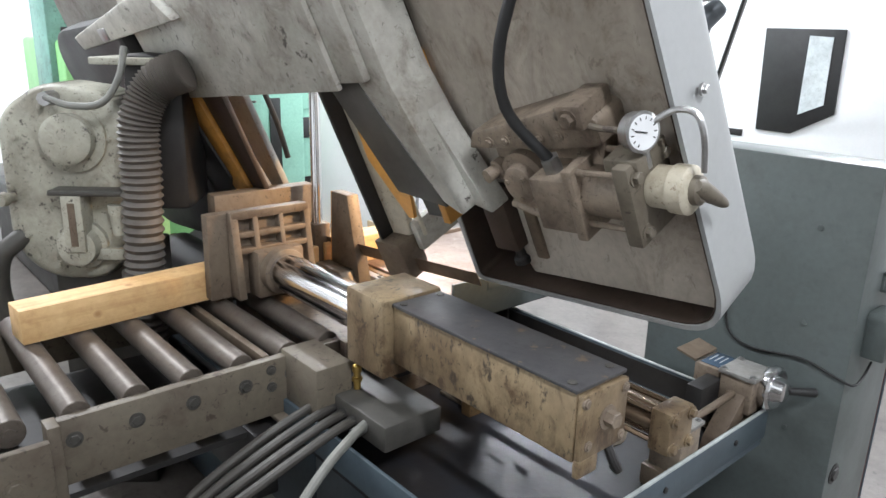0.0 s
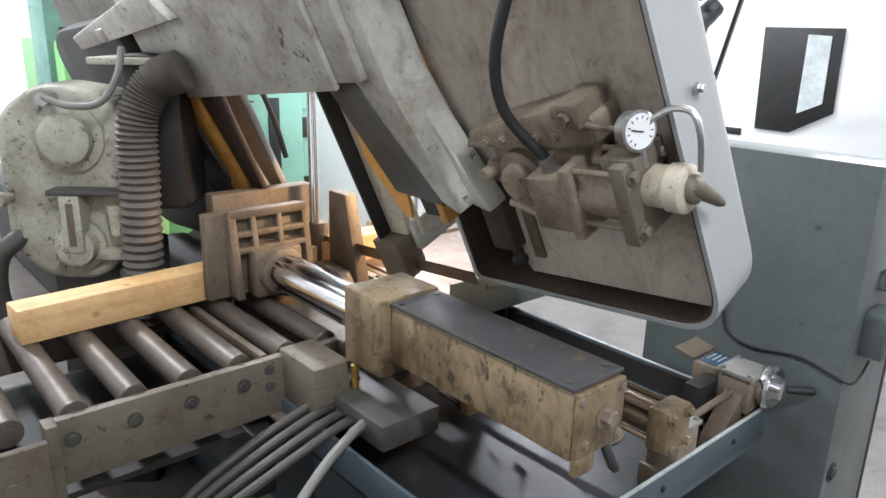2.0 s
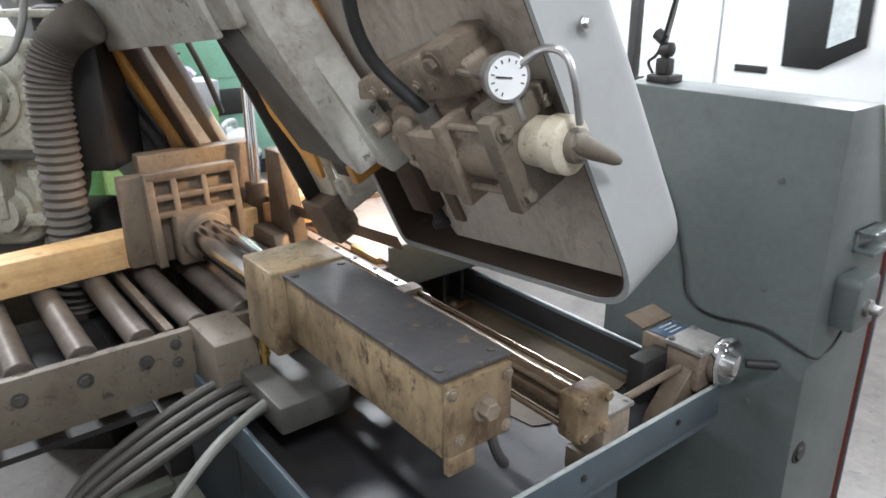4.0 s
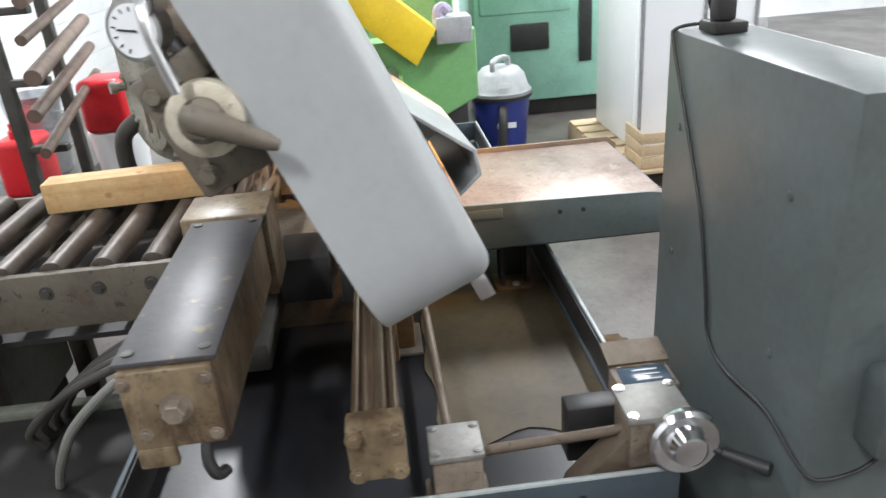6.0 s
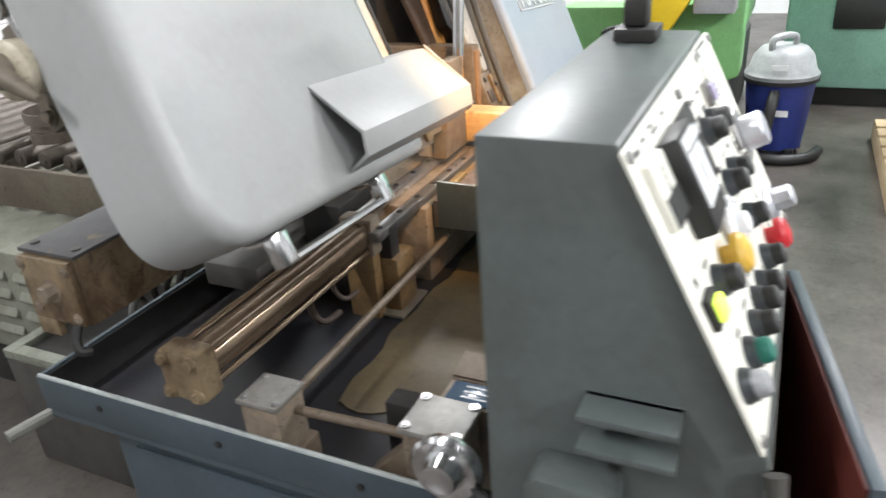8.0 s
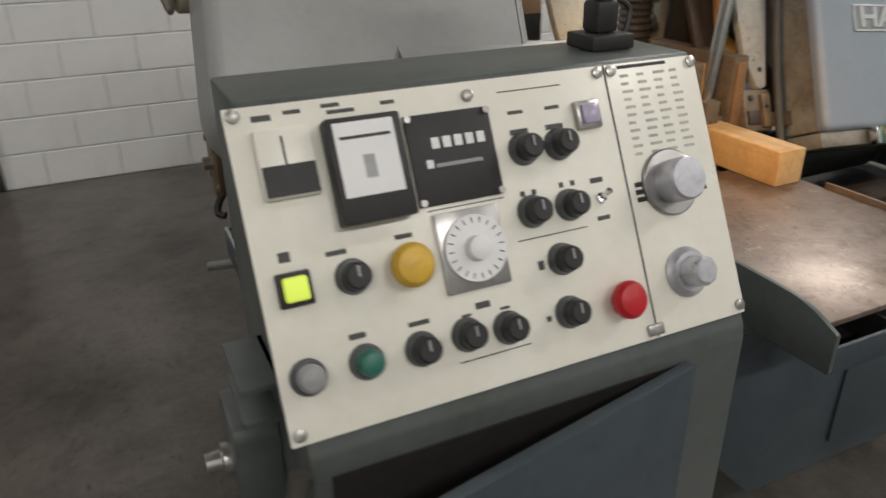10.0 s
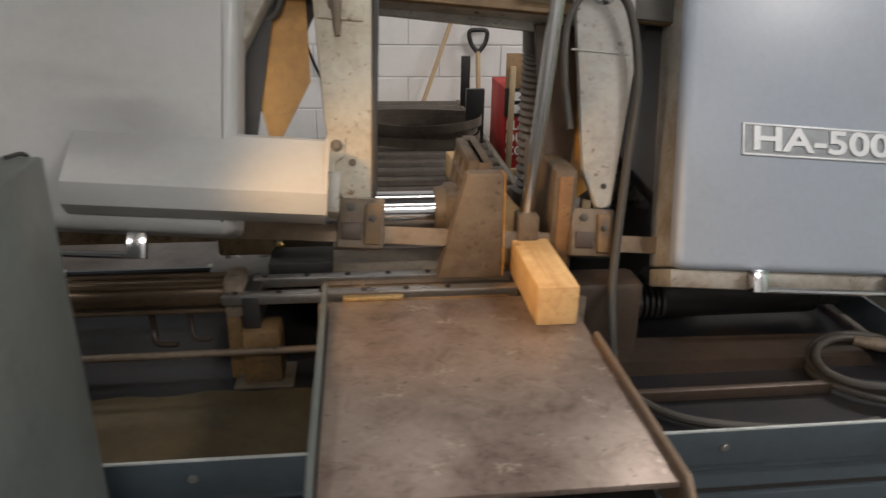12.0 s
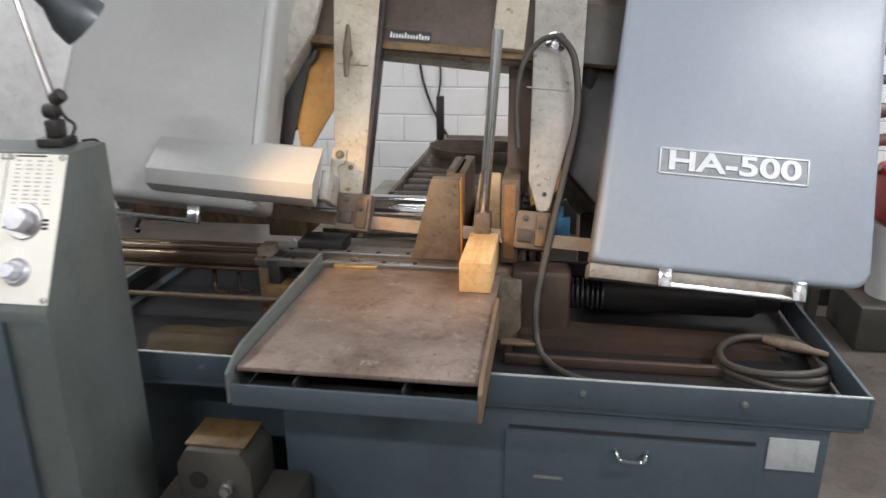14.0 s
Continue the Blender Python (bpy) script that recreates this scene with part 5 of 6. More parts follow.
body = ten("tension_body", prism(rounded([(-0.80, 0.44), (-0.80, 0.36), (-0.86, 0.29), (-1.00, 0.29), (-1.06, 0.34), (-1.10, 0.46), (-1.06, 0.50), (-1.00, 0.50), (-0.90, 0.47)], 0.015), "y", -0.06, 0.05, 0.008), GRIMY_BROWN, label="oil-caked cast blade tension unit")
ten("tension_cap", prism([(-0.745, 0.435), (-1.02, 0.445), (-1.12, 0.46), (-1.12, 0.51), (-1.08, 0.53), (-1.02, 0.53), (-0.77, 0.475)], "y", -0.05, 0.075, 0.008), GRIMY_BROWN)
for k in range(5):
    local_bolt("cap_bolt", (-0.82 - 0.05 * k, 0.075, 0.455 + 0.005 * k), (0, 1, 0), 0.008, GRIMY_BROWN, body, HU)
ten("wheel_boss", lathe([(0, 0.065), (0.02, 0.065), (0.022, 0.045), (0.04, 0.042), (0.045, 0.03)], (-0.885, 0.05, 0.365), (-0.885, 0.2, 0.365), 28), GRIMY_BROWN)
for a in (20, 140, 260):
    local_bolt("boss_bolt", (-0.885 + 0.028 * math.cos(radians(a)), 0.092, 0.365 + 0.028 * math.sin(radians(a))), (0, 1, 0), 0.006, GRIMY_BROWN, body, HU)
ten("pivot_pin", lathe([(0, 0.022), (0.05, 0.022), (0.052, 0.015), (0.08, 0.015)], (-0.815, 0.02, 0.385), (-0.80, 0.12, 0.385), 16), GRIMY_BROWN)
ten("top_lug", box(-1.11, -1.05, 0.0, 0.10, 0.50, 0.55, 0.008), GRIMY_BROWN)
local_bolt("lug_bolt", (-1.08, 0.10, 0.525), (0, 1, 0), 0.013, GRIMY_BROWN, body, HU, 0.012)
ten("valve_block", box(-1.06, -0.965, 0.02, 0.135, 0.30, 0.415, 0.006), GRIMY_BROWN)
ten("valve_flange", box(-1.085, -1.06, 0.01, 0.14, 0.29, 0.44, 0.004), GRIMY_BROWN)
ten("tension_cylinder", cyl((-1.08, 0.08, 0.37), (-1.19, 0.08, 0.365), 0.048, 28), GRIMY_BROWN)
ten("cylinder_head", box(-1.215, -1.18, 0.01, 0.14, 0.295, 0.455, 0.006), GRIMY)
for dy, dz in ((0.03, 0.32), (0.03, 0.43), (0.12, 0.32), (0.12, 0.43)):
    local_bolt("head_nut", (-1.215, dy, dz), (-1, 0, 0), 0.011, GRIMY, body, HU, 0.012)
    ten("tie_rod", cyl((-1.08, dy, dz), (-1.19, dy, dz), 0.006, 8), GRIMY_BROWN)
kn = ten("tension_knob", lathe([(0, 0.038), (0.04, 0.038), (0.042, 0.043), (0.072, 0.043), (0.077, 0.038), (0.08, 0.025)], (-1.215, 0.070, 0.385), (-1.325, 0.068, 0.380), 36), CREAM, label="cream round tension knob")
ten("lever_hub", lathe([(0, 0.026), (0.012, 0.025), (0.018, 0.018)], (-1.295, 0.069, 0.383), (-1.33, 0.069, 0.383), 20), GRIMY, kn)
ten("knob_lever", lathe([(0, 0.010), (0.012, 0.017), (0.05, 0.015), (0.095, 0.010), (0.108, 0.006)], (-1.308, 0.082, 0.400), (-1.312, 0.008, 0.318), 14), GRIMY, kn, "grimy cast lever")
ten("inlet_pipe", tube([(-0.82, 0.06, 0.30), (-0.95, 0.07, 0.28), (-1.06, 0.07, 0.285)], 0.010, 10), GRIMY_BROWN)
gz = Vector((-1.22, 0.088, 0.50))
gd = Vector((-0.93, 0.34, 0.08)).normalized()
ten("gauge_stem", cyl((-1.22, 0.085, 0.43), (-1.22, 0.085, 0.475), 0.008, 10), STEEL)
ten("gauge_block", box(-1.225, -1.15, 0.03, 0.12, 0.42, 0.46, 0.006), GRIMY)
gauge = ten("pressure_gauge", lathe([(0, 0.026), (0.004, 0.031), (0.027, 0.031), (0.029, 0.035), (0.036, 0.035), (0.037, 0.030)], gz - gd * 0.024, gz + gd * 0.03, 32), STEEL, label="round steel pressure gauge with a white face")
ten("gauge_face", cyl(gz + gd * 0.012, gz + gd * 0.0138, 0.0298, 32), WHITE, gauge)
gf, _ = frame_of(gz + gd * 0.0142, gz + gd)
for k in range(11):
    part("gauge_mark", box(-0.0009, 0.0009, 0.021, 0.026, 0, 0.0006), BLACK, gauge, m=HU @ gf @ pose(0, 0, 0, 0, 0, 135 - 27 * k))
part("gauge_needle", box(-0.0012, 0.0012, -0.006, 0.019, 0.0008, 0.0014), BLACK, gauge, m=HU @ gf @ pose(0, 0, 0, 0, 0, 60))
ten("gauge_pipe", tube([(-1.23, 0.07, 0.505), (-1.27, 0.05, 0.52), (-1.31, 0.05, 0.515), (-1.325, 0.06, 0.48), (-1.32, 0.07, 0.42)], 0.006, 8), STEEL)
ten("oil_pipe", tube([(-1.02, 0.06, 0.50), (-1.05, 0.09, 0.53), (-1.12, 0.08, 0.50), (-1.20, 0.07, 0.49)], 0.006, 8), GRIMY)
ten("tension_hose", tube([(-1.065, 0.0, 0.86), (-1.045, 0.09, 0.78), (-0.985, 0.13, 0.66), (-0.965, 0.13, 0.55), (-1.005, 0.10, 0.44)], 0.0110, 12, wave=(1, 0.0006)), BLACK)
ten("hose_nut", cyl((-1.005, 0.10, 0.445), (-1.008, 0.097, 0.41), 0.02, 6), STEEL)
local_bolt("cover_bolt", (-1.222, -0.105, 0.50), (-1, 0, 0), 0.008, STEEL, saw_head, H, 0.01)
ten("seam_rib", box(-1.14, -1.13, -0.06, -0.052, 0.10, 1.0), OILY)
ten("top_pipe", tube([(-0.52, 0.05, 0.80), (-0.62, 0.06, 0.80), (-0.80, 0.05, 0.90), (-0.9, 0.04, 1.0)], 0.012, 10), GREY_DIRTY)
ten("guard_hose", tube([(-0.48, 0.08, 0.60), (-0.50, 0.09, 0.56), (-0.55, 0.09, 0.54), (-0.58, 0.09, 0.56)], 0.012, 10), HOSE)
ten("scraper_block", box(-0.74, -0.66, -0.03, 0.03, 0.13, 0.30, 0.006), DARK_BROWN)
ten("scraper_foot", lathe([(0, 0.012), (0.03, 0.014), (0.035, 0.022), (0.05, 0.022)], (-0.71, 0.0, 0.13), (-0.71, 0.0, 0.05), 12), DARK)
ten("scraper_plate", box(-0.80, -0.765, -0.04, 0.0, 0.10, 0.28, 0.004), RUSTY)

# ---- gearbox, motor and duct ----
gear = thing("gearbox", (0.85, 0.75, 0.5), "grimy cream gearbox standing behind the drive wheel", "gearbox")
G = Matrix.Translation((0.83, 0.795, 1.097)) @ pose(0, 0, 0, 90, 0, -128)
casing = rounded([(-0.20, -0.22), (-0.10, -0.32), (0.08, -0.32), (0.17, -0.20), (0.20, 0.10), (0.14, 0.25), (-0.06, 0.28), (-0.20, 0.18)], 0.07, 8)
part("casing", prism(casing, "z", -0.22, 0.0, 0.03, 4), CASTING, gear, "flaking cream cast casing", m=G)
part("cap", lathe([(0, 0.10), (0.015, 0.10), (0.018, 0.075), (0.05, 0.073), (0.058, 0.06)], (0.02, 0.12, 0), (0.02, 0.12, 0.2), 32), CASTING, gear, m=G)
part("lower_cap", lathe([(0, 0.075), (0.02, 0.075), (0.023, 0.06), (0.06, 0.055), (0.065, 0.04)], (0.02, -0.20, 0), (0.02, -0.20, 0.2), 28), CASTING, gear, m=G)
part("oil_sight", box(-0.005, 0.055, -0.21, -0.04, 0.0, 0.075, 0.006), CASTING, gear, "narrow oil level window in a cast frame", m=G)
part("sight_glass", box(0.015, 0.035, -0.19, -0.06, 0.075, 0.077), RUSTY, gear, m=G)
part("shelf", box(-0.04, 0.19, -0.04, -0.025, 0.0, 0.07, 0.003), DARK_GRIME, gear, m=G)
part("filter_cup", lathe([(0, 0.03), (0.06, 0.033), (0.062, 0.036), (0.09, 0.036)], (0.15, -0.16, 0.03), (0.15, 0.0, 0.03), 20), CASTING, gear, m=G)
part("conduit", tube([(-0.02, 0.23, 0.0), (-0.02, 0.24, 0.05), (0.06, 0.22, 0.08), (0.15, 0.23, 0.09), (0.20, 0.30, 0.08), (0.21, 0.38, 0.05)], 0.010, 10), HOSE_GREY, gear, m=G)
part("conduit_nut", cyl((-0.02, 0.235, 0.0), (-0.02, 0.235, 0.06), 0.02, 8), STEEL, gear, m=G)
for a in range(10):
    ang = 2 * math.pi * a / 10
    q = G @ Vector((-0.01 + 0.165 * math.cos(ang), -0.03 + 0.25 * math.sin(ang), 0.0))
    bolt("casing_bolt", q, G.to_3x3() @ Vector((0, 0, 1)), 0.008, CASTING, gear)
part("drain_cock", lathe([(0, 0.015), (0.03, 0.015), (0.032, 0.022), (0.05, 0.02)], (-0.17, -0.06, 0.0), (-0.19, -0.06, 0.06), 12), CASTING, gear, m=G)
part("side_case", box(0.17, 0.34, -0.10, 0.36, -0.24, -0.02, 0.02), DARK, gear, m=G)
part("terminal_box", box(0.10, 0.27, 0.33, 0.35, -0.18, 0.03, 0.004), CASTING, gear, "flat grey junction box lid", m=G)
part("motor", lathe([(0, 0.10), (0.03, 0.15), (0.30, 0.15), (0.33, 0.12)], (-0.02, 0.0, -0.22), (-0.02, 0.0, -0.5), 28), CASTING, gear, m=G)
part("pedestal", box(-0.12, 0.14, -1.097, -0.28, -0.42, -0.08, 0.01), DARK_GRIME, gear, m=G)
part("lower_pipe", tube([(-0.16, -0.18, -0.02), (-0.22, -0.24, 0.02), (-0.24, -0.36, 0.02), (-0.22, -0.50, 0.0)], 0.03, 12), DARK_GRIME, gear, m=G)
part("arm_link", box(0.06, 0.20, -0.245, -0.21, 0.0, 0.03, 0.004), CASTING, gear, m=G)
duct = thing("duct_hose", (0.63, 0.66, 0.8), "ribbed grey-brown flexible dust duct hanging from the saw arm", "duct hose")
path = []
for p in smooth_path([(0.62, 0.68, 0.62), (0.625, 0.67, 0.85), (0.62, 0.66, 1.10), (0.62, 0.65, 1.28), (0.60, 0.60, 1.38), (0.54, 0.54, 1.42)], 20):
    path.append(p)
bmr = tube(path, 0.050, 24, 0, wave=(1, 0.009))
part("ribbed_hose", bmr, DUCT, duct, sharp=20)
part("hose_clamp", cyl((0.621, 0.675, 0.80), (0.622, 0.672, 0.84), 0.064, 24), DARK_GRIME, duct)
COIL = mat("worn_blade_coil", (0.17, 0.14, 0.115), 0.45, 0.4, dark=(0.08, 0.06, 0.05), amount=0.8, scale=7, fleck=0.5)
coil_ring = thing("band_blade_coil", (0.33, 1.60, 0.79), "coiled dark saw blades lying on the conveyor", "blade coil")
for k, (rr, zz) in enumerate(((0.235, 0.80), (0.225, 0.835), (0.24, 0.865))):
    t = bmesh.new()
    n = 40
    rows = [[t.verts.new((0.34 + r_ * 1.12 * math.cos(2 * math.pi * i / n), 1.60 + r_ * 0.75 * math.sin(2 * math.pi * i / n), z_ + 0.006 * math.sin(4 * math.pi * i / n + k))) for i in range(n)] for r_, z_ in ((rr, zz - 0.016), (rr, zz + 0.022), (rr - 0.004, zz + 0.022), (rr - 0.004, zz - 0.016))]
    for a in range(4):
        for i in range(n):
            t.faces.new((rows[a][i], rows[a][(i + 1) % n], rows[(a + 1) % 4][(i + 1) % n], rows[(a + 1) % 4][i]))
    part("blade_loop", t, COIL, coil_ring)
coil = thing("coiled_hose", (1.35, -0.05, 0.556), "coiled dusty black hose lying in the pan", "hose")
for k, (cx, cy, ra, rb, z) in enumerate(((1.35, -0.06, 0.155, 0.13, 0.57), (1.36, -0.05, 0.16, 0.14, 0.59), (1.34, -0.07, 0.14, 0.12, 0.605))):
    pts = [(min(cx + ra * math.cos(a * 0.35 + k), 1.47), cy + rb * math.sin(a * 0.35 + k), z + 0.008 * math.sin(a * 0.7 + k)) for a in range(19)]
    part("hose_turn", tube(pts, 0.011, 10, 3), HOSE, coil)
part("hose_gun", lathe([(0, 0.012), (0.06, 0.018), (0.10, 0.016), (0.14, 0.010), (0.18, 0.008)], (1.34, 0.02, 0.62), (1.46, -0.06, 0.625), 12), GRIMY_BROWN, coil)
pump = thing("coolant_pump", (-0.16, -0.5, 0.0), "grimy coolant pump box on the floor plate under the table", "pump")
part("pump_body", prism([(-0.27, 0.30), (-0.06, 0.30), (-0.06, 0.40), (-0.09, 0.45), (-0.24, 0.45), (-0.27, 0.40)], "y", -0.52, -0.36, 0.006), DARK_GRIME, pump)
part("pump_lid", box(-0.25, -0.08, -0.50, -0.37, 0.45, 0.458, 0.003), OCHRE_DIRT, pump)
part("pump_port", cyl((-0.21, -0.525, 0.36), (-0.21, -0.515, 0.36), 0.025, 20), BLACK, pump)
part("pump_plug", lathe([(0, 0.018), (0.02, 0.018), (0.022, 0.013), (0.035, 0.013)], (-0.125, -0.52, 0.35), (-0.125, -0.57, 0.35), 12), STEEL, pump)
part("pump_tank", box(-0.33, 0.05, -0.62, -0.36, 0.0, 0.30, 0.01), DARK_GRIME, pump)

# ---- background things ----
vac = thing("workshop_vacuum", (2.65, -0.92, 0), "blue and grey drum workshop vacuum on the floor", "vacuum cleaner")
part("drum", lathe([(0, 0.15), (0.05, 0.155), (0.38, 0.185), (0.40, 0.19)], (2.65, -0.92, 0.04), (2.65, -0.92, 1), 32), BLUE, vac)
hd = part("lid", lathe([(0, 0.195), (0.03, 0.198), (0.05, 0.18), (0.13, 0.155), (0.17, 0.12), (0.18, 0.09)], (2.65, -0.92, 0.43), (2.65, -0.92, 1), 32), SILVER, vac)
part("handle", tube([(2.56, -0.86, 0.58), (2.56, -0.86, 0.65), (2.62, -0.92, 0.665), (2.66, -0.97, 0.65), (2.66, -0.97, 0.58)], 0.018, 10), SILVER, vac)
part("latch_band", lathe([(0, 0.20), (0.02, 0.20)], (2.65, -0.92, 0.42), (2.65, -0.92, 1), 32), BLACK, vac)
part("badge", box(2.475, 2.478, -0.95, -0.87, 0.50, 0.53), WHITE, vac)
part("drum_mark", box(2.462, 2.466, -0.98, -0.86, 0.25, 0.285), WHITE, vac)
part("hose", tube([(2.48, -0.90, 0.38), (2.42, -0.89, 0.30), (2.40, -0.86, 0.12), (2.45, -0.76, 0.05), (2.42, -0.80, 0.03), (2.38, -0.95, 0.03), (2.45, -1.10, 0.03), (2.60, -1.16, 0.03)], 0.03, 12), BLACK, vac)
for k in range(4):
    a = k * math.pi / 2 + 0.6
    part("caster", cyl((2.65 + 0.15 * math.cos(a), -0.92 + 0.15 * math.sin(a), 0), (2.65 + 0.15 * math.cos(a), -0.92 + 0.15 * math.sin(a), 0.05), 0.03, 12), BLACK, vac)
vac.location += Vector((0.32, 0.20, 0))

lathe_m = thing("green_lathe", (3.0, 0.1, 0), "bright green engine lathe with a yellow chuck guard", "lathe")
part("bed_end", prism([(-0.66, 0.52), (-0.12, 0.26), (0.30, 0.24), (0.30, 0.88), (-0.30, 0.88), (-0.66, 0.92)], "x", 2.55, 2.75, 0.02), GREEN, lathe_m)
part("base", box(2.6, 4.4, -0.60, 0.30, 0.0, 0.50, 0.02), DARK, lathe_m)
part("pedestal", box(2.45, 2.9, -0.22, 0.02, 0.0, 0.70, 0.02), LIME, lathe_m)
part("headstock", box(3.3, 4.3, -0.62, 0.02, 0.6, 1.45, 0.03), GREEN, lathe_m)
part("headstock_door", box(3.28, 3.3, -0.5, -0.05, 0.8, 1.3, 0.01), LIME, lathe_m)
part("chuck_guard", prism([(-0.30, 0.76), (-0.02, 1.0), (0.08, 1.20), (-0.10, 1.22), (-0.42, 0.95)], "x", 2.35, 2.55, 0.01), YELLOW, lathe_m, "yellow sheet metal guard")
part("apron_box", box(2.40, 2.62, -0.62, -0.42, 0.86, 1.0, 0.01), SILVER, lathe_m)
part("lead_screw", cyl((2.3, -0.16, 0.70), (4.0, -0.16, 0.70), 0.035, 16), STEEL, lathe_m)
part("rag", tube([(2.45, -0.5, 1.02), (2.46, -0.47, 1.05), (2.45, -0.44, 1.01), (2.44, -0.52, 0.9)], 0.03, 8), LILAC, lathe_m)

lathe_m.location.y += 0.14

mill = thing("mint_machine", (4.3, -1.3, 0), "mint green machine tool with a dark control window", "machine tool")
part("column", box(4.0, 4.9, -1.85, -0.70, 0.12, 2.3, 0.03), MINT, mill)
part("foot", box(4.05, 4.85, -1.8, -0.75, 0.0, 0.12), DARK, mill)
part("window_box", box(3.97, 4.0, -1.28, -0.98, 0.52, 0.72, 0.01), BLACK, mill)
part("slot", box(3.985, 4.0, -1.62, -1.52, 0.4, 1.0, 0.004), BLACK, mill)
part("door_panel", box(3.98, 4.0, -1.45, -0.75, 0.80, 2.1, 0.01), MINT, mill)
mill2 = copy_thing(mill, pose(5.15, -2.52, 0))
column = thing("teal_column", (3.6, 0.05, 0), "teal green machine column with peeling paint", "machine column")
part("column", box(3.45, 3.8, -0.10, 0.20, 0.0, 2.6, 0.02), TEAL, column)
# dark plate on the solid column, painted for the shade in its opening
part("opening_shade", box(3.44, 3.452, 0.02, 0.12, 1.37, 1.52, 0.004), DARK, column)
part("foot", box(3.35, 3.9, -0.2, 0.3, 0.0, 0.15, 0.02), TEAL, column)

wrapped = thing("wrapped_machine", (2.8, -1.8, 0.13), "white machine cabinet wrapped in clear plastic film on a pallet", "machine cabinet")
part("cabinet", box(2.40, 3.2, -2.12, -1.42, 0.13, 2.1, 0.02), WHITE, wrapped)
for wy in (-1.44, -1.8, -2.1):
    part("strap", box(2.388, 2.402, wy - 0.010, wy + 0.010, 0.13, 2.1, 0.002), BLACK, wrapped)
ripple = bmesh.new()
rows_ = [[ripple.verts.new((2.365 + 0.014 * math.sin(9.1 * i + 1.7 * k) * math.cos(3.3 * k), -2.15 + 0.76 * i / 24, 0.13 + 2.0 * k / 20)) for i in range(25)] for k in range(21)]
for k in range(20):
    for i in range(24):
        ripple.faces.new((rows_[k][i], rows_[k][i + 1], rows_[k + 1][i + 1], rows_[k + 1][i]))
part("film", ripple, FILM, wrapped, "crumpled clear plastic film")
white_m = thing("white_machine", (0.9, -4.6, 0), "white machine enclosure with a dark window panel", "machine enclosure")
part("body", box(-0.7, 2.1, -5.6, -4.0, 0.1, 2.6, 0.03), WHITE, white_m)
part("base", box(-0.6, 2.0, -5.5, -4.05, 0.0, 0.1), DARK, white_m)
part("window_panel", prism([(1.12, 1.637), (0.57, 1.632), (0.56, 1.07), (0.84, 0.91), (1.095, 0.915)], "y", -4.0, -3.98, 0.004), BLACK, white_m, "black framed window panel")
part("glass", prism([(0.80, 1.59), (0.64, 1.58), (0.635, 1.13), (0.80, 1.05)], "y", -3.98, -3.972), PALE_GLASS, white_m)
part("seam", box(1.60, 1.61, -4.003, -3.99, 0.1, 2.6), SILVER, white_m)
part("label_box", box(1.20, 1.45, -4.02, -3.99, 0.85, 0.90, 0.004), DARK, white_m)
boom = thing("boom_arm", (1.5, -2.6, 0.0), "dark jointed boom arm standing before the white enclosure", "boom arm")
part("post", box(1.30, 1.36, -2.70, -2.64, 0.0, 1.5, 0.005), DARK, boom)
part("boom", tube([(1.33, -2.67, 1.5), (1.26, -2.60, 1.66), (1.22, -2.55, 1.85)], 0.018, 10), DARK, boom)
part("boom", tube([(1.60, -2.67, 1.76), (1.30, -2.62, 1.83), (1.05, -2.6, 1.90)], 0.03, 10), DARK_GRIME, boom)
pal = thing("wood_pallet", (2.6, -1.7, 0), "pale wooden pallet under the wrapped machine", "pallet")
for k in range(7):
    part("board", box(2.05 + 0.18 * k, 2.19 + 0.18 * k, -2.2, -1.25, 0.11, 0.13, 0.003), PALE_WOOD, pal)
for k in range(3):
    part("runner", box(2.05, 3.3, -2.2 + 0.45 * k, -2.15 + 0.45 * k, 0.0, 0.11, 0.003), PALE_WOOD, pal)
offc = thing("wooden_crate", (2.2, -1.32, 0.13), "low wooden crate lying on the pallet", "crate")
for k in range(3):
    part("slat", box(2.08, 2.36, -1.36, -1.345, 0.135 + 0.07 * k, 0.195 + 0.07 * k, 0.002), PALE_WOOD, offc)
    part("slat", box(2.08, 2.095, -1.60, -1.36, 0.135 + 0.07 * k, 0.195 + 0.07 * k, 0.002), PALE_WOOD, offc)


# things along the north wall
duro = thing("carton", (1.12, 2.45, 0), "black and red cardboard carton with white lettering", "carton")
part("box_body", box(0.85, 1.31, 2.30, 2.70, 0.45, 0.885, 0.003), RED_CARD, duro)
part("black_band", box(0.849, 1.311, 2.297, 2.301, 0.735, 0.886), BLACK_CARD, duro)
part("carton_flap", box(0.85, 1.31, 2.30, 2.306, 0.885, 1.066, 0.002), CARD, duro)


def words(text, size, p, name, material, parent, turn=0, width=None):
    c = bpy.data.curves.new(name, "FONT")
    c.body, c.size, c.extrude, c.offset = text, size, 0.0008, 0.0012
    o = new("text_curve", c)
    bpy.context.view_layer.update()
    me = bpy.data.meshes.new_from_object(o)
    bpy.data.objects.remove(o)
    b = bmesh.new()
    b.from_mesh(me)
    return part(name, b, material, parent, m=Matrix.Translation(p) @ pose(0, 0, 0, 90, 0, turn))


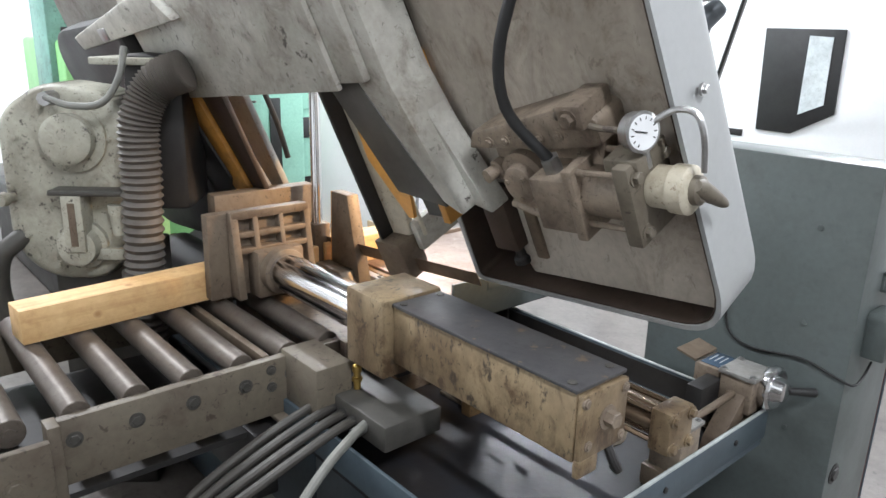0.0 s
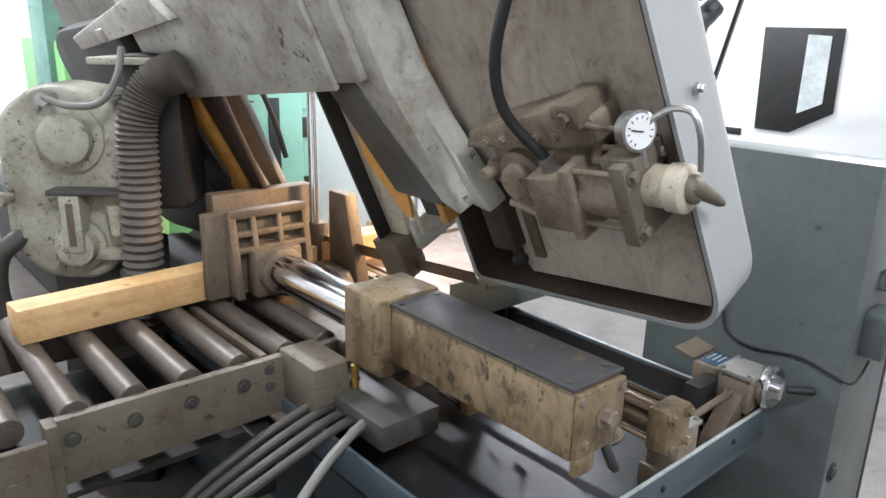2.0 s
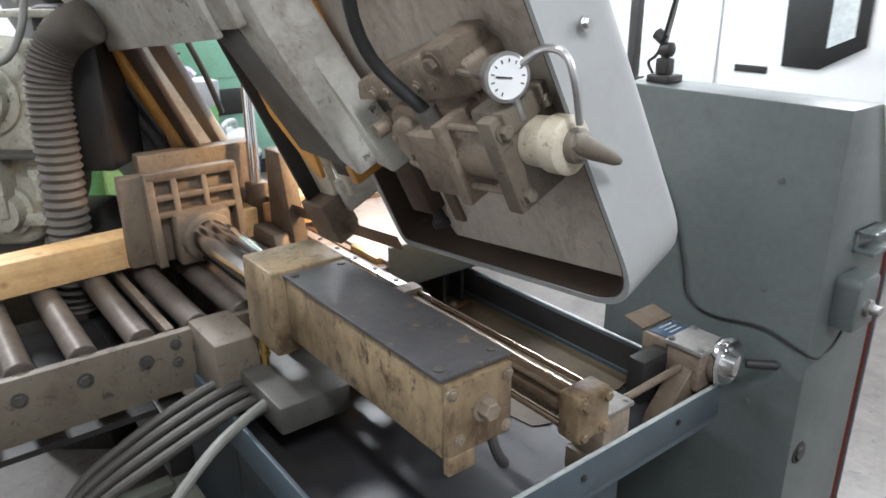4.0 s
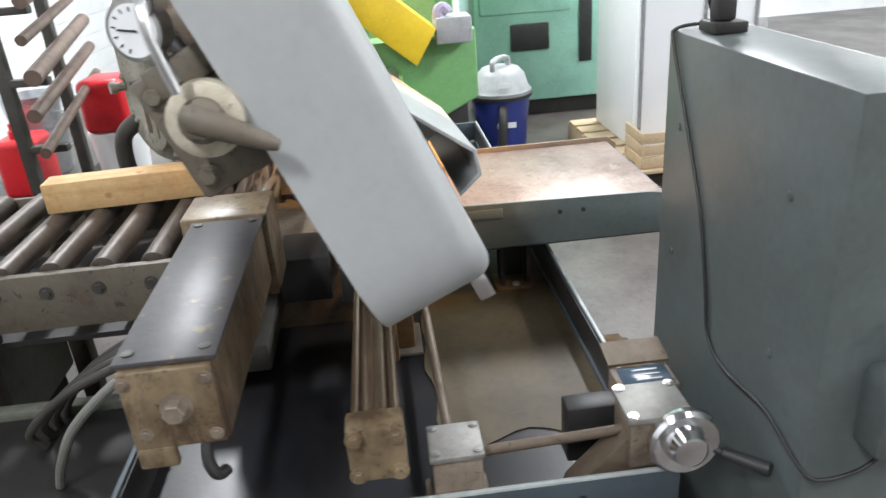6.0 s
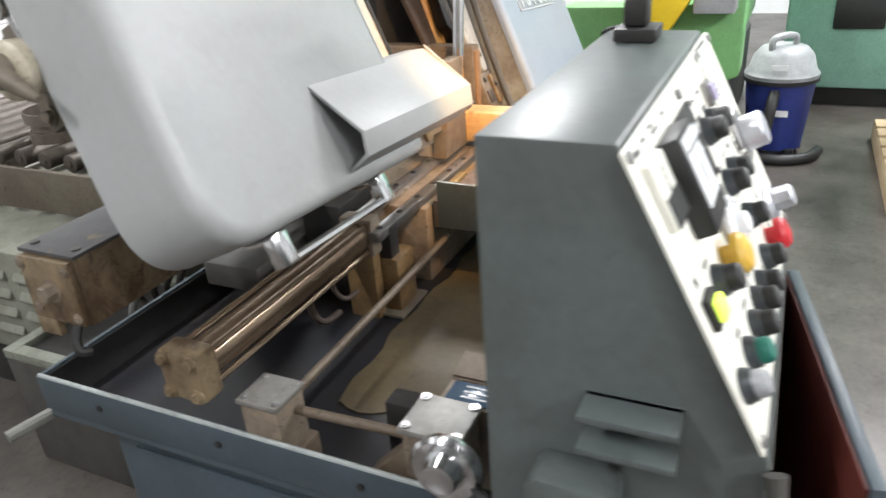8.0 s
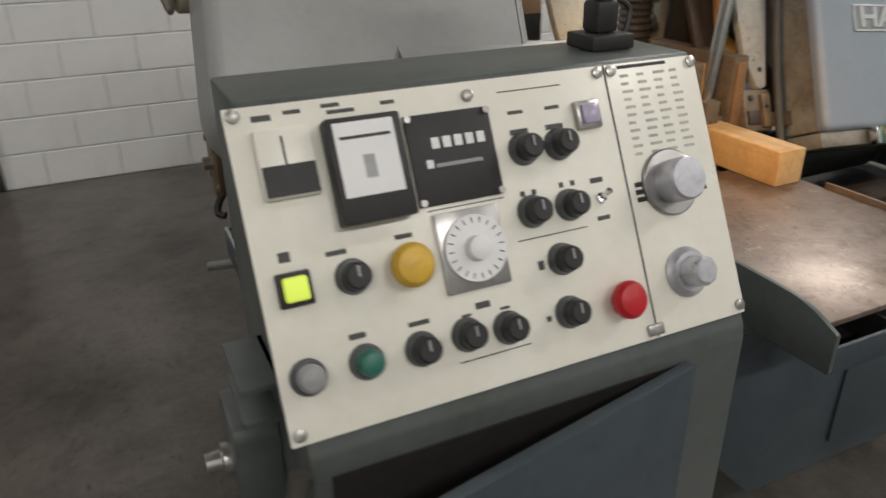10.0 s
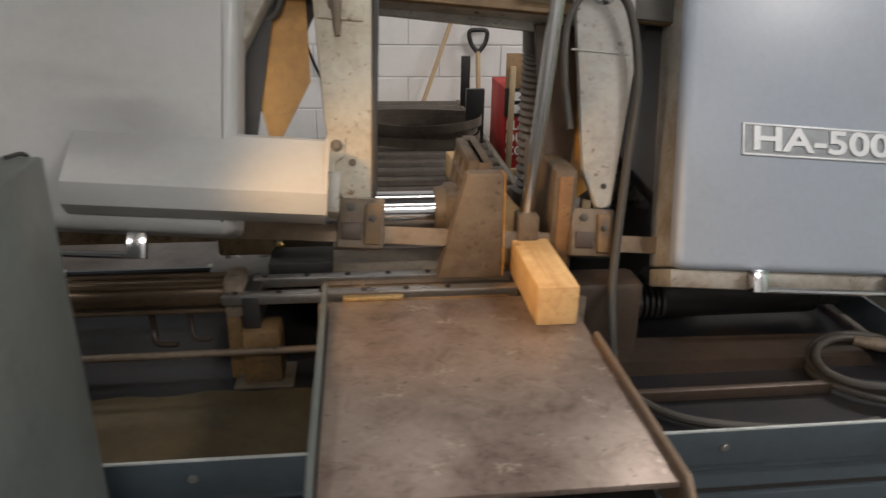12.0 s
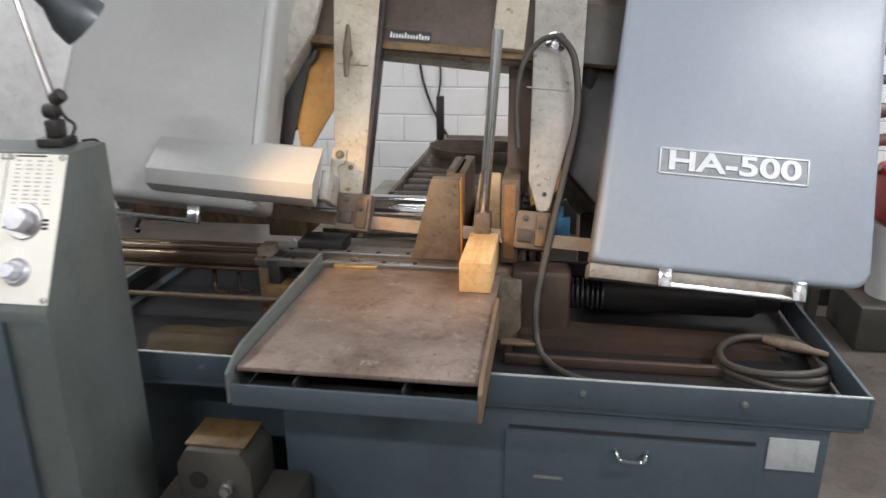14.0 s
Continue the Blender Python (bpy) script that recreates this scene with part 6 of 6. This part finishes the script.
for txt, z in (("FLEXIBLE", 0.665), ("DUCT", 0.595), ("CONNECTOR", 0.525)):
    words(txt, 0.072, (0.862, 2.298, z), "lettering", WHITE, duro)
for z in (0.755, 0.822):
    part("mark_bar", box(0.87, 1.14, 2.293, 2.2965, z, z + 0.045), WHITE, duro)
stand = thing("trestle", (1.12, 2.5, 0), "rough wooden trestle holding a carton", "trestle")
part("top", box(0.86, 1.40, 2.28, 2.75, 0.41, 0.45, 0.004), PALE_WOOD, stand)
for lx in (0.88, 1.33):
    for ly in (2.31, 2.67):
        part("leg", box(lx, lx + 0.05, ly, ly + 0.05, 0, 0.41, 0.003), PALE_WOOD, stand)
part("upright", box(0.87, 0.90, 2.28, 2.31, 0.45, 1.0, 0.003), PALE_WOOD, stand)
cart2 = thing("cardboard_box", (0.62, 2.85, 0), "open brown cardboard box by the wall", "cardboard box")
part("box_body", box(0.2, 0.75, 2.75, 3.15, 0.0, 0.62, 0.003), CARD, cart2)
part("flap", prism([(2.72, 0.62), (2.745, 0.62), (2.66, 0.74), (2.65, 0.735)], "x", 0.2, 0.75), CARD, cart2)
shovel = thing("shovel", (0.98, 3.15, 0), "shovel with a black grip leaning on the wall", "shovel")
part("shaft", cyl((0.97, 3.05, 0.2), (0.955, 3.18, 0.97), 0.016, 10), PALE_WOOD, shovel)
part("grip", tube([(0.955, 3.18, 0.96), (0.91, 3.185, 1.02), (0.90, 3.19, 1.09), (0.955, 3.19, 1.10), (1.01, 3.19, 1.09), (1.0, 3.185, 1.02), (0.955, 3.18, 0.96)], 0.014, 8), BLACK, shovel)
part("blade", box(0.86, 1.08, 3.0, 3.01, 0.0, 0.25, 0.003), GUNMETAL, shovel)
shovel.location.x -= 0.115
broom = thing("wooden_pole", (0.5, 3.1, 0), "bare wooden pole leaning on the wall", "pole")
part("pole", cyl((0.25, 3.02, 0.01), (0.735, 3.22, 1.34), 0.014, 10), PALE_WOOD, broom)
can = thing("fuel_can", (2.45, 2.0, 0), "red plastic fuel can on a crate", "fuel can")
part("can_body", box(2.25, 2.53, 1.92, 2.14, 0.26, 0.58, 0.04, 4), RED, can)
part("spout", lathe([(0, 0.03), (0.05, 0.03), (0.055, 0.02), (0.09, 0.02)], (2.34, 2.03, 0.57), (2.34, 2.03, 0.8), 16), RED, can)
crate = solid("storage_crate", box(2.1, 3.5, 1.85, 2.4, 0.0, 0.26, 0.01), DARK_GRIME, "dark grey storage crate on the floor", "crate")
for bx, bz in ((2.78, 0.26), (2.78, 0.46)):
    bk = thing("galvanised_bucket", (bx, 2.1, bz), "galvanised steel bucket with a wire bail", "bucket", "stacked buckets")
    part("pail", lathe([(0, 0.12), (0.26, 0.165), (0.262, 0.172), (0.272, 0.172), (0.27, 0.16), (0.02, 0.11)], (bx, 2.1, bz), (bx, 2.1, bz + 1), 28), GALV, bk)
    part("bail", tube([(bx - 0.165, 2.1, bz + 0.25), (bx - 0.14, 1.97, bz + 0.20), (bx, 1.92, bz + 0.16), (bx + 0.14, 1.97, bz + 0.20), (bx + 0.165, 2.1, bz + 0.25)], 0.004, 6), STEEL, bk)
pail2 = thing("white_pail", (2.33, 1.45, 0), "white plastic pail with a red lid", "pail")
part("pail_body", lathe([(0, 0.12), (0.34, 0.145), (0.342, 0.15), (0.36, 0.15)], (2.36, 1.5, 0.22), (2.36, 1.5, 1), 28), WHITE, pail2)
part("pail_top", box(2.22, 2.5, 1.38, 1.62, 0.58, 0.86, 0.04, 4), RED, pail2)
part("pail_stand", box(2.15, 2.6, 1.3, 1.7, 0.0, 0.22, 0.01), DARK_GRIME, pail2)
rack = thing("bar_stock_rack", (1.9, 1.75, 0), "rack of rusty round bars and pipes behind the conveyor", "stock rack")
for px in (1.45, 2.0):
    part("rack_post", box(px, px + 0.05, 1.55, 1.60, 0.0, 1.55, 0.004), DARK_GRIME, rack)
for k in range(6):
    z = 0.75 + 0.14 * k
    part("bar", cyl((1.25 + 0.04 * k, 1.40 + 0.02 * (k % 2), z), (2.6, 1.62, z + 0.10), 0.022 + 0.006 * (k % 3), 14), BAR_STEEL, rack)
for k in range(3):
    part("bracket", box(1.45, 1.50, 1.40, 1.56, 0.70 + 0.28 * k, 0.73 + 0.28 * k, 0.003), DARK_GRIME, rack)
wallcab = thing("wall_cables", (-0.1, 3.2, 0.4), "black cables hanging down the white wall", "cable")
part("cable", tube([(-0.25, 3.23, 1.7), (-0.27, 3.235, 1.2), (-0.20, 3.235, 0.9), (-0.05, 3.235, 0.62), (0.05, 3.235, 0.55)], 0.009, 8), BLACK, wallcab)
part("cable", tube([(-0.15, 3.23, 1.6), (-0.12, 3.235, 1.1), (-0.14, 3.235, 0.9), (-0.11, 3.235, 0.62)], 0.007, 8), BLACK, wallcab)
plug = thing("fluid_bottle", (0.72, 0.38, 0.70), "small blue fluid can beside the guide", "can")
part("can_body", box(0.70, 0.765, 0.30, 0.335, 0.80, 0.89, 0.004), CYAN, plug)
part("can_cap", cyl((0.73, 0.318, 0.89), (0.73, 0.318, 0.93), 0.012, 12), CYAN, plug)

# ---- ceiling lights ----
for lx in (-3.5, 0.2, 3.9):
    for ly in (-5.0, -2.0, 1.6):
        fixture = thing("ceiling_light", (lx, ly, 4.38), "long white fluorescent ceiling light", "light", "ceiling lights")
        part("housing", box(lx - 0.75, lx + 0.75, ly - 0.15, ly + 0.15, 4.40, 4.5, 0.01), WHITE, fixture)

# blocks of the north wall
bw, bh = 0.40, 0.20
blk_mesh = None
count = 0
for row in range(10):
    for col in range(30):
        x = -2.6 + bw * col + (bw / 2 if row % 2 else 0)
        z = 0.0 + bh * row
        if blk_mesh is None:
            o = part("block", box(0.004, bw - 0.004, -0.006, 0.004, 0.004, bh - 0.004, 0.003, 1), WALL, north)
            blk_mesh = o.data
        else:
            o = new("block", blk_mesh)
            o.parent = north
        o.matrix_parent_inverse = Matrix.Identity(4)
        o.location = (x, 3.25, z)
